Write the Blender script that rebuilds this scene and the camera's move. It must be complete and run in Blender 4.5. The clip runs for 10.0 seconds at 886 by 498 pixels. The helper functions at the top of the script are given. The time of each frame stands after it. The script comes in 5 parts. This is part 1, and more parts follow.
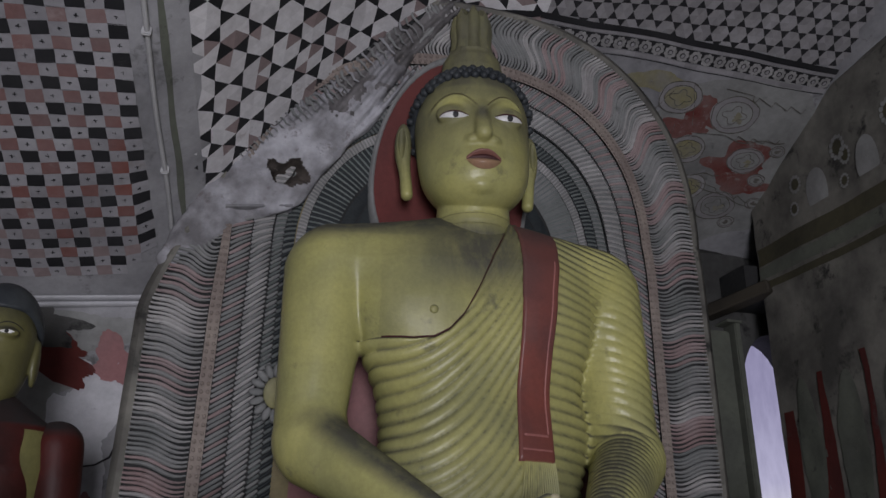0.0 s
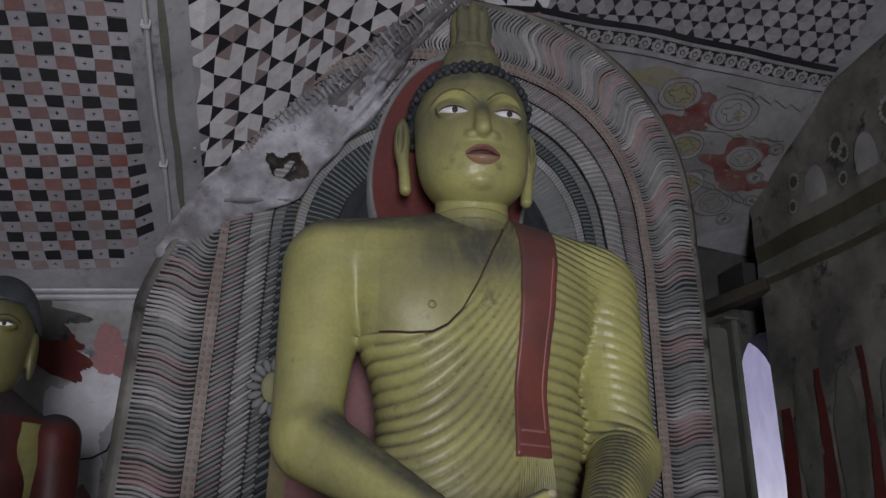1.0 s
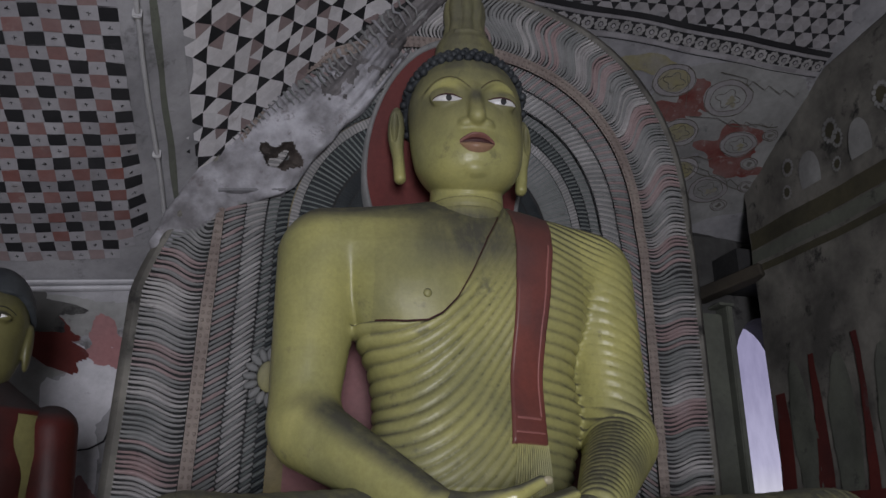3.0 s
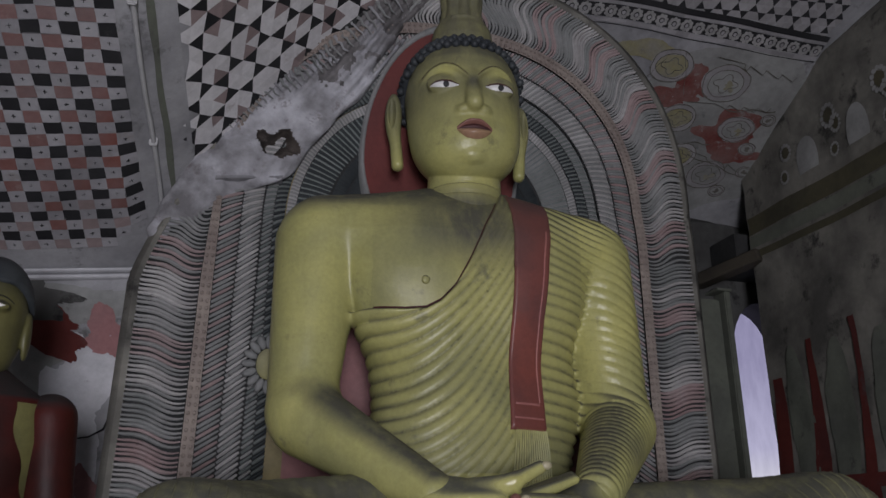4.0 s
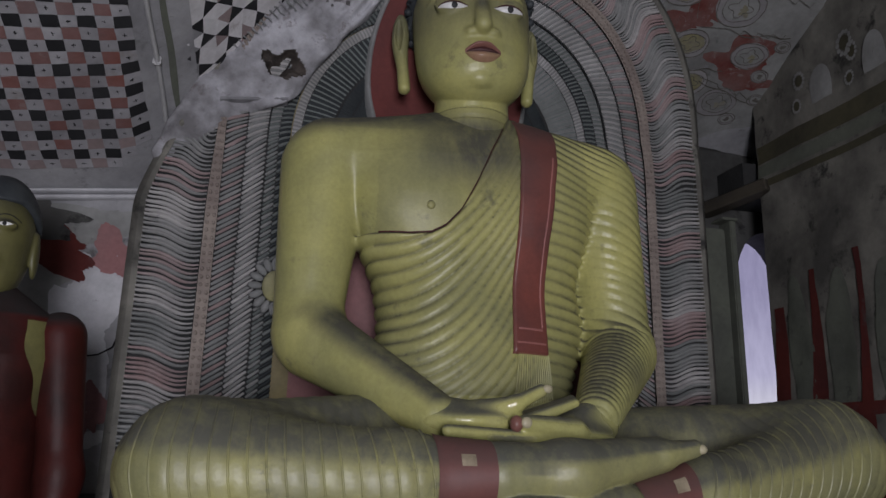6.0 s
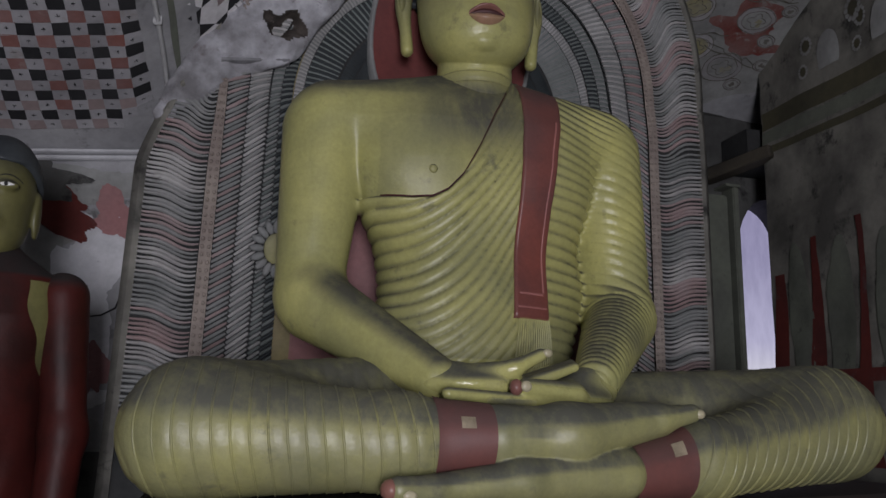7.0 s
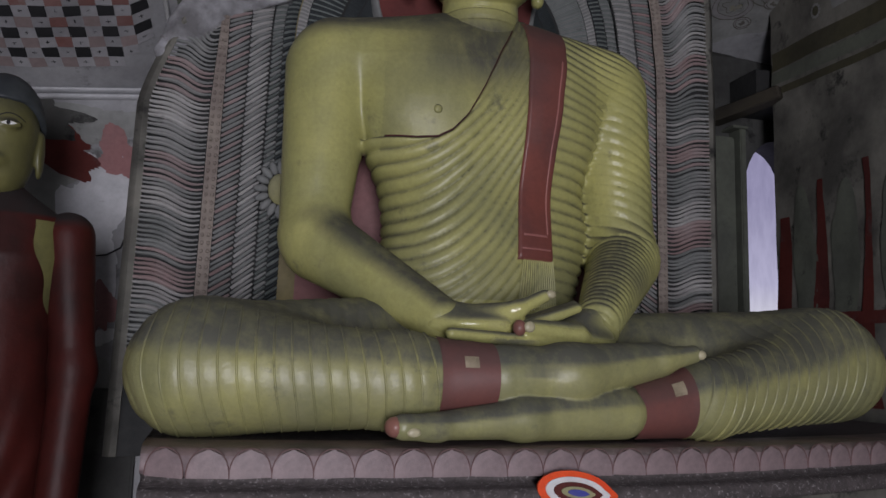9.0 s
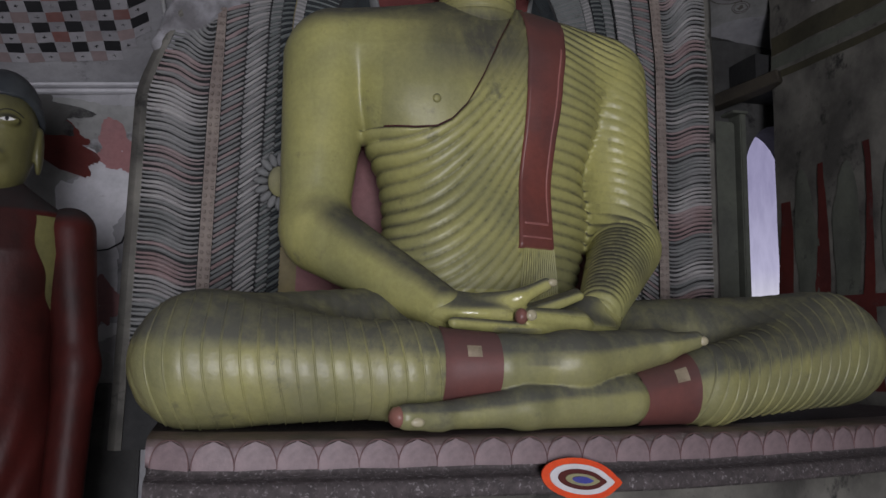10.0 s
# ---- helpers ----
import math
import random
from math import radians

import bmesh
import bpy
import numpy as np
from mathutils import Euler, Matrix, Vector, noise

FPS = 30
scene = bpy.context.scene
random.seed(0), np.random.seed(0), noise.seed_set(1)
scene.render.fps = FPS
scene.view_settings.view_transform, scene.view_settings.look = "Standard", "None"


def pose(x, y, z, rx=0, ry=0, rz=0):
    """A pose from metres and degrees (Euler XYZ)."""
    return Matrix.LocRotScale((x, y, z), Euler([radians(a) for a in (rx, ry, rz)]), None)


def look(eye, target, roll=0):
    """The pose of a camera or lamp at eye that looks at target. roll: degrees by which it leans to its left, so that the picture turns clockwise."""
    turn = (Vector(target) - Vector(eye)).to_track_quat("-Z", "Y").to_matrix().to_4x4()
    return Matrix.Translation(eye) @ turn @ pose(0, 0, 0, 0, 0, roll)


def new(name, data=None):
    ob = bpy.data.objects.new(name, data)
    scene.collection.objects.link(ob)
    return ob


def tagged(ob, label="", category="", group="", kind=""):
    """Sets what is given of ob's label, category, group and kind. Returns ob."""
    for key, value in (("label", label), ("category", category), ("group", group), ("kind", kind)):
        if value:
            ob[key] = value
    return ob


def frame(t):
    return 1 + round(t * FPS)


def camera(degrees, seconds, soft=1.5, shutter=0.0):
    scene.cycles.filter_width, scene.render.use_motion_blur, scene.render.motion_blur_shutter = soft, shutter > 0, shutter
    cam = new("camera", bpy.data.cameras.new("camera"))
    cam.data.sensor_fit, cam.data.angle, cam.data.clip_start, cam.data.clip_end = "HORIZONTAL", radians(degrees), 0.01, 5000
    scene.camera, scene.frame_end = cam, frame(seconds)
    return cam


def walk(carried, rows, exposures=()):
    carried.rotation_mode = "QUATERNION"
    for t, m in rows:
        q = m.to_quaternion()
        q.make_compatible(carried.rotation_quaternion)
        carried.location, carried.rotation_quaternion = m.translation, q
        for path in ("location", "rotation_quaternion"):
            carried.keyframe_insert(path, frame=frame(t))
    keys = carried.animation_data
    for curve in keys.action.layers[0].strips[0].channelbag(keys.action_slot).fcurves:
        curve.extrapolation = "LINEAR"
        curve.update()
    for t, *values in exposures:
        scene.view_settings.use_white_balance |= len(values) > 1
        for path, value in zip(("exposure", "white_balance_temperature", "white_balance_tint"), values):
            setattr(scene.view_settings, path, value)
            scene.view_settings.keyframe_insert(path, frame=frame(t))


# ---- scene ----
cam = camera(56.0, 10.0, soft=1.5)
EYE_AT = (-0.95, -2.85, 1.55)
ROWS = [
    (0.0, 111.480, -0.295, -15.542),
    (0.5, 111.323, -0.465, -15.602),
    (1.0, 111.161, -0.585, -15.773),
    (1.5, 110.887, -0.353, -15.865),
    (2.0, 110.688, -0.073, -15.886),
    (2.5, 110.588, -0.110, -15.927),
    (4.0, 109.457, 0.240, -15.980),
    (4.5, 108.680, 0.265, -16.018),
    (5.0, 107.300, -0.000, -16.000),
    (5.5, 105.728, -0.362, -15.912),
    (7.0, 101.857, -1.159, -15.862),
    (7.5, 100.597, -1.472, -15.844),
    (8.0, 99.380, -1.739, -15.801),
    (8.5, 98.510, -1.806, -15.703),
    (9.0, 97.809, -1.458, -15.614),
    (9.5, 97.413, -0.901, -15.437),
    (10.0, 97.098, -0.611, -15.432),
]
walk(cam, [(t, pose(*EYE_AT, rx, ry, rz)) for t, rx, ry, rz in ROWS])

# ---- light ----
world = bpy.data.worlds.new("world")
scene.world = world
world.use_nodes = True
wn = world.node_tree.nodes
sky = wn.new("ShaderNodeTexSky")
sky.sky_type, sky.sun_disc = "NISHITA", False
sky.sun_elevation, sky.sun_rotation = radians(50), radians(150)
wn["Background"].inputs[1].default_value = 0.1
world.node_tree.links.new(sky.outputs[0], wn["Background"].inputs[0])
sun_data = bpy.data.lights.new("sun", "SUN")
sun_data.energy, sun_data.angle, sun_data.color = 2.0, radians(10), (1.0, 0.96, 0.9)
sun = new("sun", sun_data)
sun.matrix_world = look((4, -6, 9), (0, 0, 0))


def opening_lamp(name, eye, target, w, h, energy, colour):
    d = bpy.data.lights.new(name, "AREA")
    d.shape, d.size, d.size_y, d.energy, d.color = "RECTANGLE", w, h, energy, colour
    ob = new(name, d)
    ob.matrix_world = look(eye, target)
    return ob


# daylight that comes in by the cave's front doorway, behind the camera
opening_lamp("doorway_daylight", (-1.35, -5.9, 1.35), (-0.2, 0.0, 2.1), 1.0, 1.6, 196, (0.925, 0.91, 1.0))
scene.view_settings.exposure = 0.0

# ---- materials ----


def node_mat(name):
    m = bpy.data.materials.new(name)
    m.use_nodes = True
    nt = m.node_tree
    return m, nt, nt.nodes["Principled BSDF"]


def noise_node(nt, scale, detail=4.0, rough=0.55, vec=None, stretch=None):
    n = nt.nodes.new("ShaderNodeTexNoise")
    n.inputs["Scale"].default_value, n.inputs["Detail"].default_value, n.inputs["Roughness"].default_value = scale, detail, rough
    co = nt.nodes.new("ShaderNodeTexCoord")
    src = co.outputs["Object"]
    if stretch:
        mp = nt.nodes.new("ShaderNodeMapping")
        mp.inputs["Scale"].default_value = stretch
        nt.links.new(src, mp.inputs[0])
        src = mp.outputs[0]
    nt.links.new(src, n.inputs["Vector"])
    return n.outputs["Fac"]


def ramp(nt, fac, stops):
    r = nt.nodes.new("ShaderNodeValToRGB")
    e = r.color_ramp.elements
    while len(e) < len(stops):
        e.new(0.5)
    for k, (p, c) in zip(e, stops):
        k.position, k.color = p, (*c, 1)
    nt.links.new(fac, r.inputs[0])
    return r.outputs[0]


def mix(nt, fac, a, b, kind="MIX"):
    m = nt.nodes.new("ShaderNodeMix")
    m.data_type, m.blend_type = "RGBA", kind
    for sock, v in ((m.inputs[0], fac), (m.inputs[6], a), (m.inputs[7], b)):
        if isinstance(v, (int, float)):
            sock.default_value = v
        elif isinstance(v, tuple):
            sock.default_value = (*v, 1)
        else:
            nt.links.new(v, sock)
    return m.outputs[2]


def bump(nt, p, height, strength, dist=0.01):
    b = nt.nodes.new("ShaderNodeBump")
    b.inputs["Strength"].default_value, b.inputs["Distance"].default_value = strength, dist
    nt.links.new(height, b.inputs["Height"])
    nt.links.new(b.outputs[0], p.inputs["Normal"])


def painted(name, base, alt, rough=0.7, coarse=3.0, fine=40.0, stain=(0.06, 0.06, 0.06), stain_at=0.62, bumps=0.3, spec=0.3, island=0.0, attr=None, dust_dark=(0.055, 0.055, 0.052), streak=None):
    """Old paint or plaster: two tones, darker stains, fine grain."""
    m, nt, p = node_mat(name)
    col = mix(nt, ramp(nt, noise_node(nt, coarse, 6), [(0.35, (0, 0, 0)), (0.65, (1, 1, 1))]), base, alt)
    grain = noise_node(nt, fine, 5, 0.7)
    col = mix(nt, 0.35, col, ramp(nt, grain, [(0.3, (0.45, 0.45, 0.45)), (0.7, (1, 1, 1))]), "MULTIPLY")
    spots = ramp(nt, noise_node(nt, coarse * 2.3, 8, 0.7), [(stain_at, (0, 0, 0)), (stain_at + 0.12, (1, 1, 1))])
    col = mix(nt, spots, col, stain)
    if streak:
        runs = noise_node(nt, 4.0, 5, 0.6, stretch=(3, 3, 0.8))
        col = mix(nt, ramp(nt, runs, [(0.5, (0, 0, 0)), (0.8, (0.45, 0.45, 0.45))]), col, streak)
    if island:
        g = nt.nodes.new("ShaderNodeNewGeometry")
        o = nt.nodes.new("ShaderNodeObjectInfo")
        add = nt.nodes.new("ShaderNodeMath")
        add.operation = "ADD"
        nt.links.new(g.outputs["Random Per Island"], add.inputs[0])
        nt.links.new(o.outputs["Random"], add.inputs[1])
        fr = nt.nodes.new("ShaderNodeMath")
        fr.operation = "FRACT"
        nt.links.new(add.outputs[0], fr.inputs[0])
        col = mix(nt, island, col, ramp(nt, fr.outputs[0], [(0.0, (0.35, 0.35, 0.35)), (1.0, (1, 1, 1))]), "MULTIPLY")
    rough_sock = None
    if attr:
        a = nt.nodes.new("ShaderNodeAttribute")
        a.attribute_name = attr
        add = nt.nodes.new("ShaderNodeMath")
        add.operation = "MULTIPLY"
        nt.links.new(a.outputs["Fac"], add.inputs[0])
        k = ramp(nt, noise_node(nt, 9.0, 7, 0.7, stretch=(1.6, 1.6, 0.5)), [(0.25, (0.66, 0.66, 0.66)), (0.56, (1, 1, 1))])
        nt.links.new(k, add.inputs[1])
        col = mix(nt, add.outputs[0], col, dust_dark)
        mr = nt.nodes.new("ShaderNodeMapRange")
        mr.inputs[3].default_value, mr.inputs[4].default_value = rough, 0.75
        nt.links.new(add.outputs[0], mr.inputs[0])
        rough_sock = mr.outputs[0]
    nt.links.new(col, p.inputs["Base Color"])
    if rough_sock:
        nt.links.new(rough_sock, p.inputs["Roughness"])
    else:
        p.inputs["Roughness"].default_value = rough
    p.inputs["Specular IOR Level"].default_value = spec
    if attr:
        soft = nt.nodes.new("ShaderNodeMath")
        soft.operation = "MULTIPLY_ADD"
        nt.links.new(noise_node(nt, 15.0, 3, 0.5), soft.inputs[0])
        soft.inputs[1].default_value = 3.0
        nt.links.new(grain, soft.inputs[2])
        grain = soft.outputs[0]
    bump(nt, p, grain, bumps, 0.004)
    return m


M = {}
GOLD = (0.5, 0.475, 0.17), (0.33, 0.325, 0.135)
M["gold"] = painted("gold_paint", *GOLD, 0.33, 3.2, 60, (0.17, 0.165, 0.085), 0.6, 0.2, 0.42, attr="dust_dark", dust_dark=(0.065, 0.064, 0.056), streak=(0.46, 0.44, 0.2))
M["gold_varnish"] = painted("varnished_gold_paint", *GOLD, 0.16, 4.0, 60, (0.17, 0.165, 0.085), 0.58, 0.25, 0.5, attr="dust_dark", dust_dark=(0.075, 0.076, 0.066), streak=(0.42, 0.4, 0.22))
M["robe_red"] = painted("red_paint", (0.23, 0.068, 0.052), (0.15, 0.055, 0.048), 0.4, 5, 70, (0.1, 0.05, 0.05), 0.66, 0.15, 0.5, attr="dust_dark", dust_dark=(0.1, 0.05, 0.045))
M["sash_line"] = painted("pale_red_line", (0.38, 0.16, 0.14), (0.3, 0.12, 0.11), 0.45, 5, 70, bumps=0.1)
M["pale_patch"] = painted("pale_patch", (0.36, 0.3, 0.21), (0.22, 0.18, 0.12), 0.6, 20, 90, bumps=0.2)
M["hair"] = painted("blue_black_hair", (0.055, 0.062, 0.066), (0.03, 0.035, 0.04), 0.5, 8, 60, bumps=0.2)
M["eye_white"] = painted("eye_white", (0.75, 0.74, 0.72), (0.65, 0.65, 0.63), 0.3, 8, 60, stain_at=0.8, bumps=0.05)
M["black"] = painted("black_paint", (0.012, 0.012, 0.014), (0.02, 0.02, 0.022), 0.5, 8, 60, bumps=0.1)
M["lips"] = painted("lip_paint", (0.28, 0.13, 0.1), (0.2, 0.09, 0.075), 0.35, 9, 60, stain_at=0.8, bumps=0.05)
M["nail"] = painted("pale_nail", (0.5, 0.45, 0.3), (0.42, 0.38, 0.25), 0.3, 9, 60, stain_at=0.8, bumps=0.05)
M["line"] = painted("dark_red_line", (0.07, 0.02, 0.02), (0.05, 0.02, 0.02), 0.5, 9, 60, bumps=0.05)
M["plaster"] = painted("cave_plaster", (0.36, 0.36, 0.37), (0.21, 0.21, 0.22), 0.85, 3.0, 25, (0.1, 0.1, 0.1), 0.58, 0.6, 0.2)
M["plaster_white"] = painted("white_plaster", (0.55, 0.55, 0.57), (0.42, 0.42, 0.44), 0.85, 3.0, 25, (0.2, 0.19, 0.19), 0.62, 0.5, 0.2)
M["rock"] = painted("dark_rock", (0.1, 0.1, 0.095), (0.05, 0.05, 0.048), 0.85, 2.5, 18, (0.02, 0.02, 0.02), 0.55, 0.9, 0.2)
M["pat_white"] = painted("pattern_white", (0.76, 0.75, 0.76), (0.64, 0.62, 0.63), 0.8, 2.5, 35, (0.34, 0.29, 0.28), 0.62, 0.3, 0.2, island=0.24)
# Same white darkened: the fall-off of light over the checks is painted in.
M["check_white_dimmed"] = painted("check_white_dimmed", (0.42, 0.415, 0.43), (0.28, 0.275, 0.29), 0.8, 2.5, 35, (0.24, 0.22, 0.21), 0.6, 0.3, 0.2, island=0.3)
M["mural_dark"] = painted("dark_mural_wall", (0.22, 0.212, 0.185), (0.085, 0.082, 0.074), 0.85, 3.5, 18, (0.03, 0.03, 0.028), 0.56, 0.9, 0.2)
M["pat_grey"] = painted("pattern_grey", (0.36, 0.35, 0.36), (0.27, 0.26, 0.27), 0.8, 2.5, 35, (0.14, 0.13, 0.13), 0.63, 0.3, 0.2, island=0.4)
M["pat_pink"] = painted("pattern_pink", (0.36, 0.285, 0.28), (0.27, 0.21, 0.205), 0.8, 2.5, 35, (0.2, 0.15, 0.15), 0.63, 0.3, 0.2, island=0.4)
M["pat_red"] = painted("pattern_red", (0.22, 0.085, 0.07), (0.24, 0.165, 0.16), 0.8, 2.0, 35, (0.3, 0.24, 0.23), 0.6, 0.3, 0.2, island=0.3)
M["pat_black"] = painted("pattern_black", (0.018, 0.018, 0.02), (0.03, 0.03, 0.032), 0.75, 3.0, 35, (0.08, 0.08, 0.08), 0.68, 0.3, 0.2)
M["feather_grey"] = painted("feather_grey", (0.29, 0.29, 0.285), (0.19, 0.2, 0.195), 0.7, 5, 50, (0.08, 0.08, 0.08), 0.62, 0.4, 0.3, island=0.25)
M["feather_pink"] = painted("feather_pink", (0.35, 0.29, 0.285), (0.3, 0.21, 0.205), 0.7, 5, 50, (0.1, 0.07, 0.07), 0.62, 0.4, 0.3, island=0.3)
M["feather_green"] = painted("feather_green", (0.11, 0.125, 0.12), (0.16, 0.175, 0.17), 0.7, 5, 50, (0.05, 0.06, 0.06), 0.62, 0.4, 0.3, island=0.25)
M["feather_white"] = painted("feather_white", (0.44, 0.43, 0.42), (0.3, 0.29, 0.285), 0.7, 5, 50, (0.14, 0.13, 0.13), 0.64, 0.4, 0.3, island=0.25)
M["feather_red"] = painted("feather_red", (0.3, 0.17, 0.165), (0.26, 0.15, 0.14), 0.7, 5, 50, (0.1, 0.07, 0.07), 0.62, 0.4, 0.3, island=0.3)
M["feather_teal"] = painted("feather_teal", (0.16, 0.185, 0.18), (0.2, 0.22, 0.21), 0.7, 5, 50, (0.05, 0.06, 0.06), 0.62, 0.4, 0.3, island=0.25)
M["tan"] = painted("tan_bead_strip", (0.3, 0.255, 0.22), (0.22, 0.18, 0.16), 0.7, 6, 50, (0.1, 0.08, 0.07), 0.62, 0.4, 0.3)
M["plaster_mix"] = painted("patchy_plaster", (0.5, 0.5, 0.53), (0.17, 0.165, 0.17), 0.85, 5.5, 30, (0.13, 0.11, 0.11), 0.58, 0.8, 0.2)
M["hole_clay"] = painted("dark_clay", (0.1, 0.085, 0.075), (0.04, 0.035, 0.032), 0.9, 18, 60, (0.2, 0.17, 0.15), 0.62, 1.0, 0.1)
M["grey_clay"] = painted("grey_clay", (0.2, 0.19, 0.19), (0.09, 0.085, 0.085), 0.85, 9, 60, (0.3, 0.28, 0.28), 0.6, 0.9, 0.2)
# Near-black stands in for the shade between carved ridges and in cavities.
M["recess_shade"] = painted("dark_recess_shade", (0.022, 0.024, 0.024), (0.04, 0.04, 0.04), 0.8, 5, 40, (0.03, 0.03, 0.03), 0.62, 0.4, 0.2)
M["yellow_strip"] = painted("yellow_ochre_strip", (0.26, 0.22, 0.11), (0.2, 0.17, 0.1), 0.75, 6, 40, (0.1, 0.08, 0.05), 0.6, 0.4, 0.2)
M["niche_pink"] = painted("faded_pink_plaster", (0.3, 0.15, 0.15), (0.25, 0.14, 0.14), 0.8, 4, 40, (0.12, 0.08, 0.08), 0.64, 0.4, 0.2)
M["halo_red"] = painted("halo_red", (0.17, 0.045, 0.04), (0.13, 0.04, 0.037), 0.7, 4, 40, (0.1, 0.04, 0.04), 0.64, 0.3, 0.2)
M["mural_red"] = painted("mural_red", (0.12, 0.025, 0.02), (0.08, 0.022, 0.02), 0.8, 3, 30, (0.08, 0.05, 0.05), 0.6, 0.4, 0.2)
M["mural_green"] = painted("mural_green", (0.14, 0.15, 0.12), (0.1, 0.105, 0.09), 0.8, 3, 30, (0.03, 0.03, 0.03), 0.6, 0.4, 0.2)
M["mural_ochre"] = painted("mural_ochre", (0.34, 0.32, 0.13), (0.28, 0.27, 0.16), 0.8, 3, 30, (0.16, 0.15, 0.11), 0.6, 0.4, 0.2)
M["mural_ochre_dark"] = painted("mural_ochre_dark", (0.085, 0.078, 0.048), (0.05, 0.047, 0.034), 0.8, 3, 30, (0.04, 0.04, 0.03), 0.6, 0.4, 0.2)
M["mural_grey"] = painted("mural_grey", (0.3, 0.305, 0.295), (0.19, 0.19, 0.185), 0.8, 3, 30, (0.1, 0.1, 0.1), 0.6, 0.4, 0.2)
M["petal"] = painted("petal_pink_grey", (0.27, 0.2, 0.205), (0.15, 0.115, 0.12), 0.5, 14, 70, (0.33, 0.3, 0.3), 0.6, 0.5, 0.4)
M["lip"] = painted("throne_lip", (0.22, 0.155, 0.15), (0.12, 0.1, 0.095), 0.5, 9, 70, (0.28, 0.25, 0.24), 0.6, 0.6, 0.4)
M["lip_low"] = painted("pale_lower_lip", (0.36, 0.21, 0.14), (0.32, 0.22, 0.11), 0.3, 9, 60, stain_at=0.8, bumps=0.05)
M["rib_dark"] = painted("blue_black_rib", (0.034, 0.042, 0.044), (0.02, 0.025, 0.028), 0.6, 6, 50, (0.12, 0.12, 0.118), 0.66, 0.4, 0.3, island=0.3)
M["petal_line"] = painted("petal_outline", (0.16, 0.08, 0.08), (0.14, 0.1, 0.1), 0.5, 6, 60, bumps=0.1)
M["pat_pale"] = painted("pattern_pale", (0.34, 0.33, 0.335), (0.26, 0.25, 0.255), 0.8, 2.5, 35, (0.25, 0.22, 0.2), 0.63, 0.3, 0.2, island=0.35)
M["daisy"] = painted("faded_daisy_white", (0.4, 0.39, 0.385), (0.28, 0.275, 0.27), 0.8, 6, 35, (0.18, 0.17, 0.16), 0.6, 0.3, 0.2, island=0.3)
M["dark_stone"] = painted("dark_worn_ledge", (0.06, 0.052, 0.052), (0.1, 0.085, 0.085), 0.7, 42, 90, (0.3, 0.28, 0.28), 0.56, 0.8, 0.2)
M["wood"] = painted("dark_old_wood", (0.065, 0.056, 0.042), (0.035, 0.031, 0.025), 0.75, 3, 40, (0.02, 0.02, 0.02), 0.62, 0.5, 0.2)
M["floor"] = painted("stone_floor", (0.25, 0.24, 0.23), (0.18, 0.17, 0.16), 0.6, 1.5, 20, (0.08, 0.08, 0.08), 0.64, 0.4, 0.3)
M["pipe"] = painted("white_conduit", (0.45, 0.45, 0.45), (0.36, 0.36, 0.36), 0.5, 5, 40, (0.15, 0.15, 0.15), 0.65, 0.2, 0.4)
M["orange"] = painted("orange_enamel", (0.75, 0.09, 0.02), (0.65, 0.06, 0.02), 0.4, 8, 60, stain_at=0.85, bumps=0.05)
M["blue"] = painted("blue_enamel", (0.05, 0.06, 0.3), (0.08, 0.08, 0.25), 0.4, 8, 60, stain_at=0.85, bumps=0.05)
M["olive"] = painted("olive_skin_paint", (0.16, 0.15, 0.055), (0.1, 0.095, 0.04), 0.4, 6, 60, (0.08, 0.08, 0.04), 0.62, 0.15, 0.4, attr="dust_dark", dust_dark=(0.03, 0.03, 0.028))
M["faded_line"] = painted("faded_brush_line", (0.09, 0.08, 0.065), (0.17, 0.165, 0.15), 0.8, 14, 40, (0.22, 0.21, 0.2), 0.58, 0.3, 0.2)
M["faded_red"] = painted("faded_red_mural", (0.16, 0.045, 0.038), (0.2, 0.12, 0.11), 0.8, 7, 40, (0.22, 0.2, 0.19), 0.56, 0.4, 0.2)
M["faded_ochre"] = painted("faded_ochre_mural", (0.26, 0.24, 0.13), (0.24, 0.23, 0.19), 0.8, 7, 40, (0.16, 0.15, 0.13), 0.56, 0.4, 0.2)
M["figure_red"] = painted("robe_dark_red", (0.06, 0.01, 0.008), (0.024, 0.006, 0.005), 0.5, 5, 60, (0.03, 0.012, 0.012), 0.64, 0.15, 0.2, attr="dust_dark", dust_dark=(0.02, 0.02, 0.02))
glow, gnt, gp = node_mat("daylight_outside")
gp.inputs["Base Color"].default_value = (0, 0, 0, 1)
gp.inputs["Emission Color"].default_value = (0.62, 0.6, 0.78, 1)
gp.inputs["Emission Strength"].default_value = 0.85
gco = gnt.nodes.new("ShaderNodeTexCoord")
gxyz = gnt.nodes.new("ShaderNodeSeparateXYZ")
gmr = gnt.nodes.new("ShaderNodeMapRange")
gmr.inputs[1].default_value, gmr.inputs[2].default_value = 1.85, 2.6
gnt.links.new(gco.outputs["Object"], gxyz.inputs[0])
gnt.links.new(gxyz.outputs[2], gmr.inputs[0])
veil = noise_node(gnt, 7.0, 5, 0.6, stretch=(3, 1, 0.8))
gcol = ramp(gnt, gmr.outputs[0], [(0.0, (0.72, 0.71, 0.82)), (0.3, (0.52, 0.5, 0.7)), (1.0, (0.34, 0.32, 0.5))])
gnt.links.new(mix(gnt, 0.35, gcol, ramp(gnt, veil, [(0.35, (0.6, 0.6, 0.65)), (0.6, (1, 1, 1))]), "MULTIPLY"), gp.inputs["Emission Color"])
M["glow"] = glow

# ---- mesh helpers ----


def smooth_all(me):
    me.polygons.foreach_set("use_smooth", [True] * len(me.polygons))


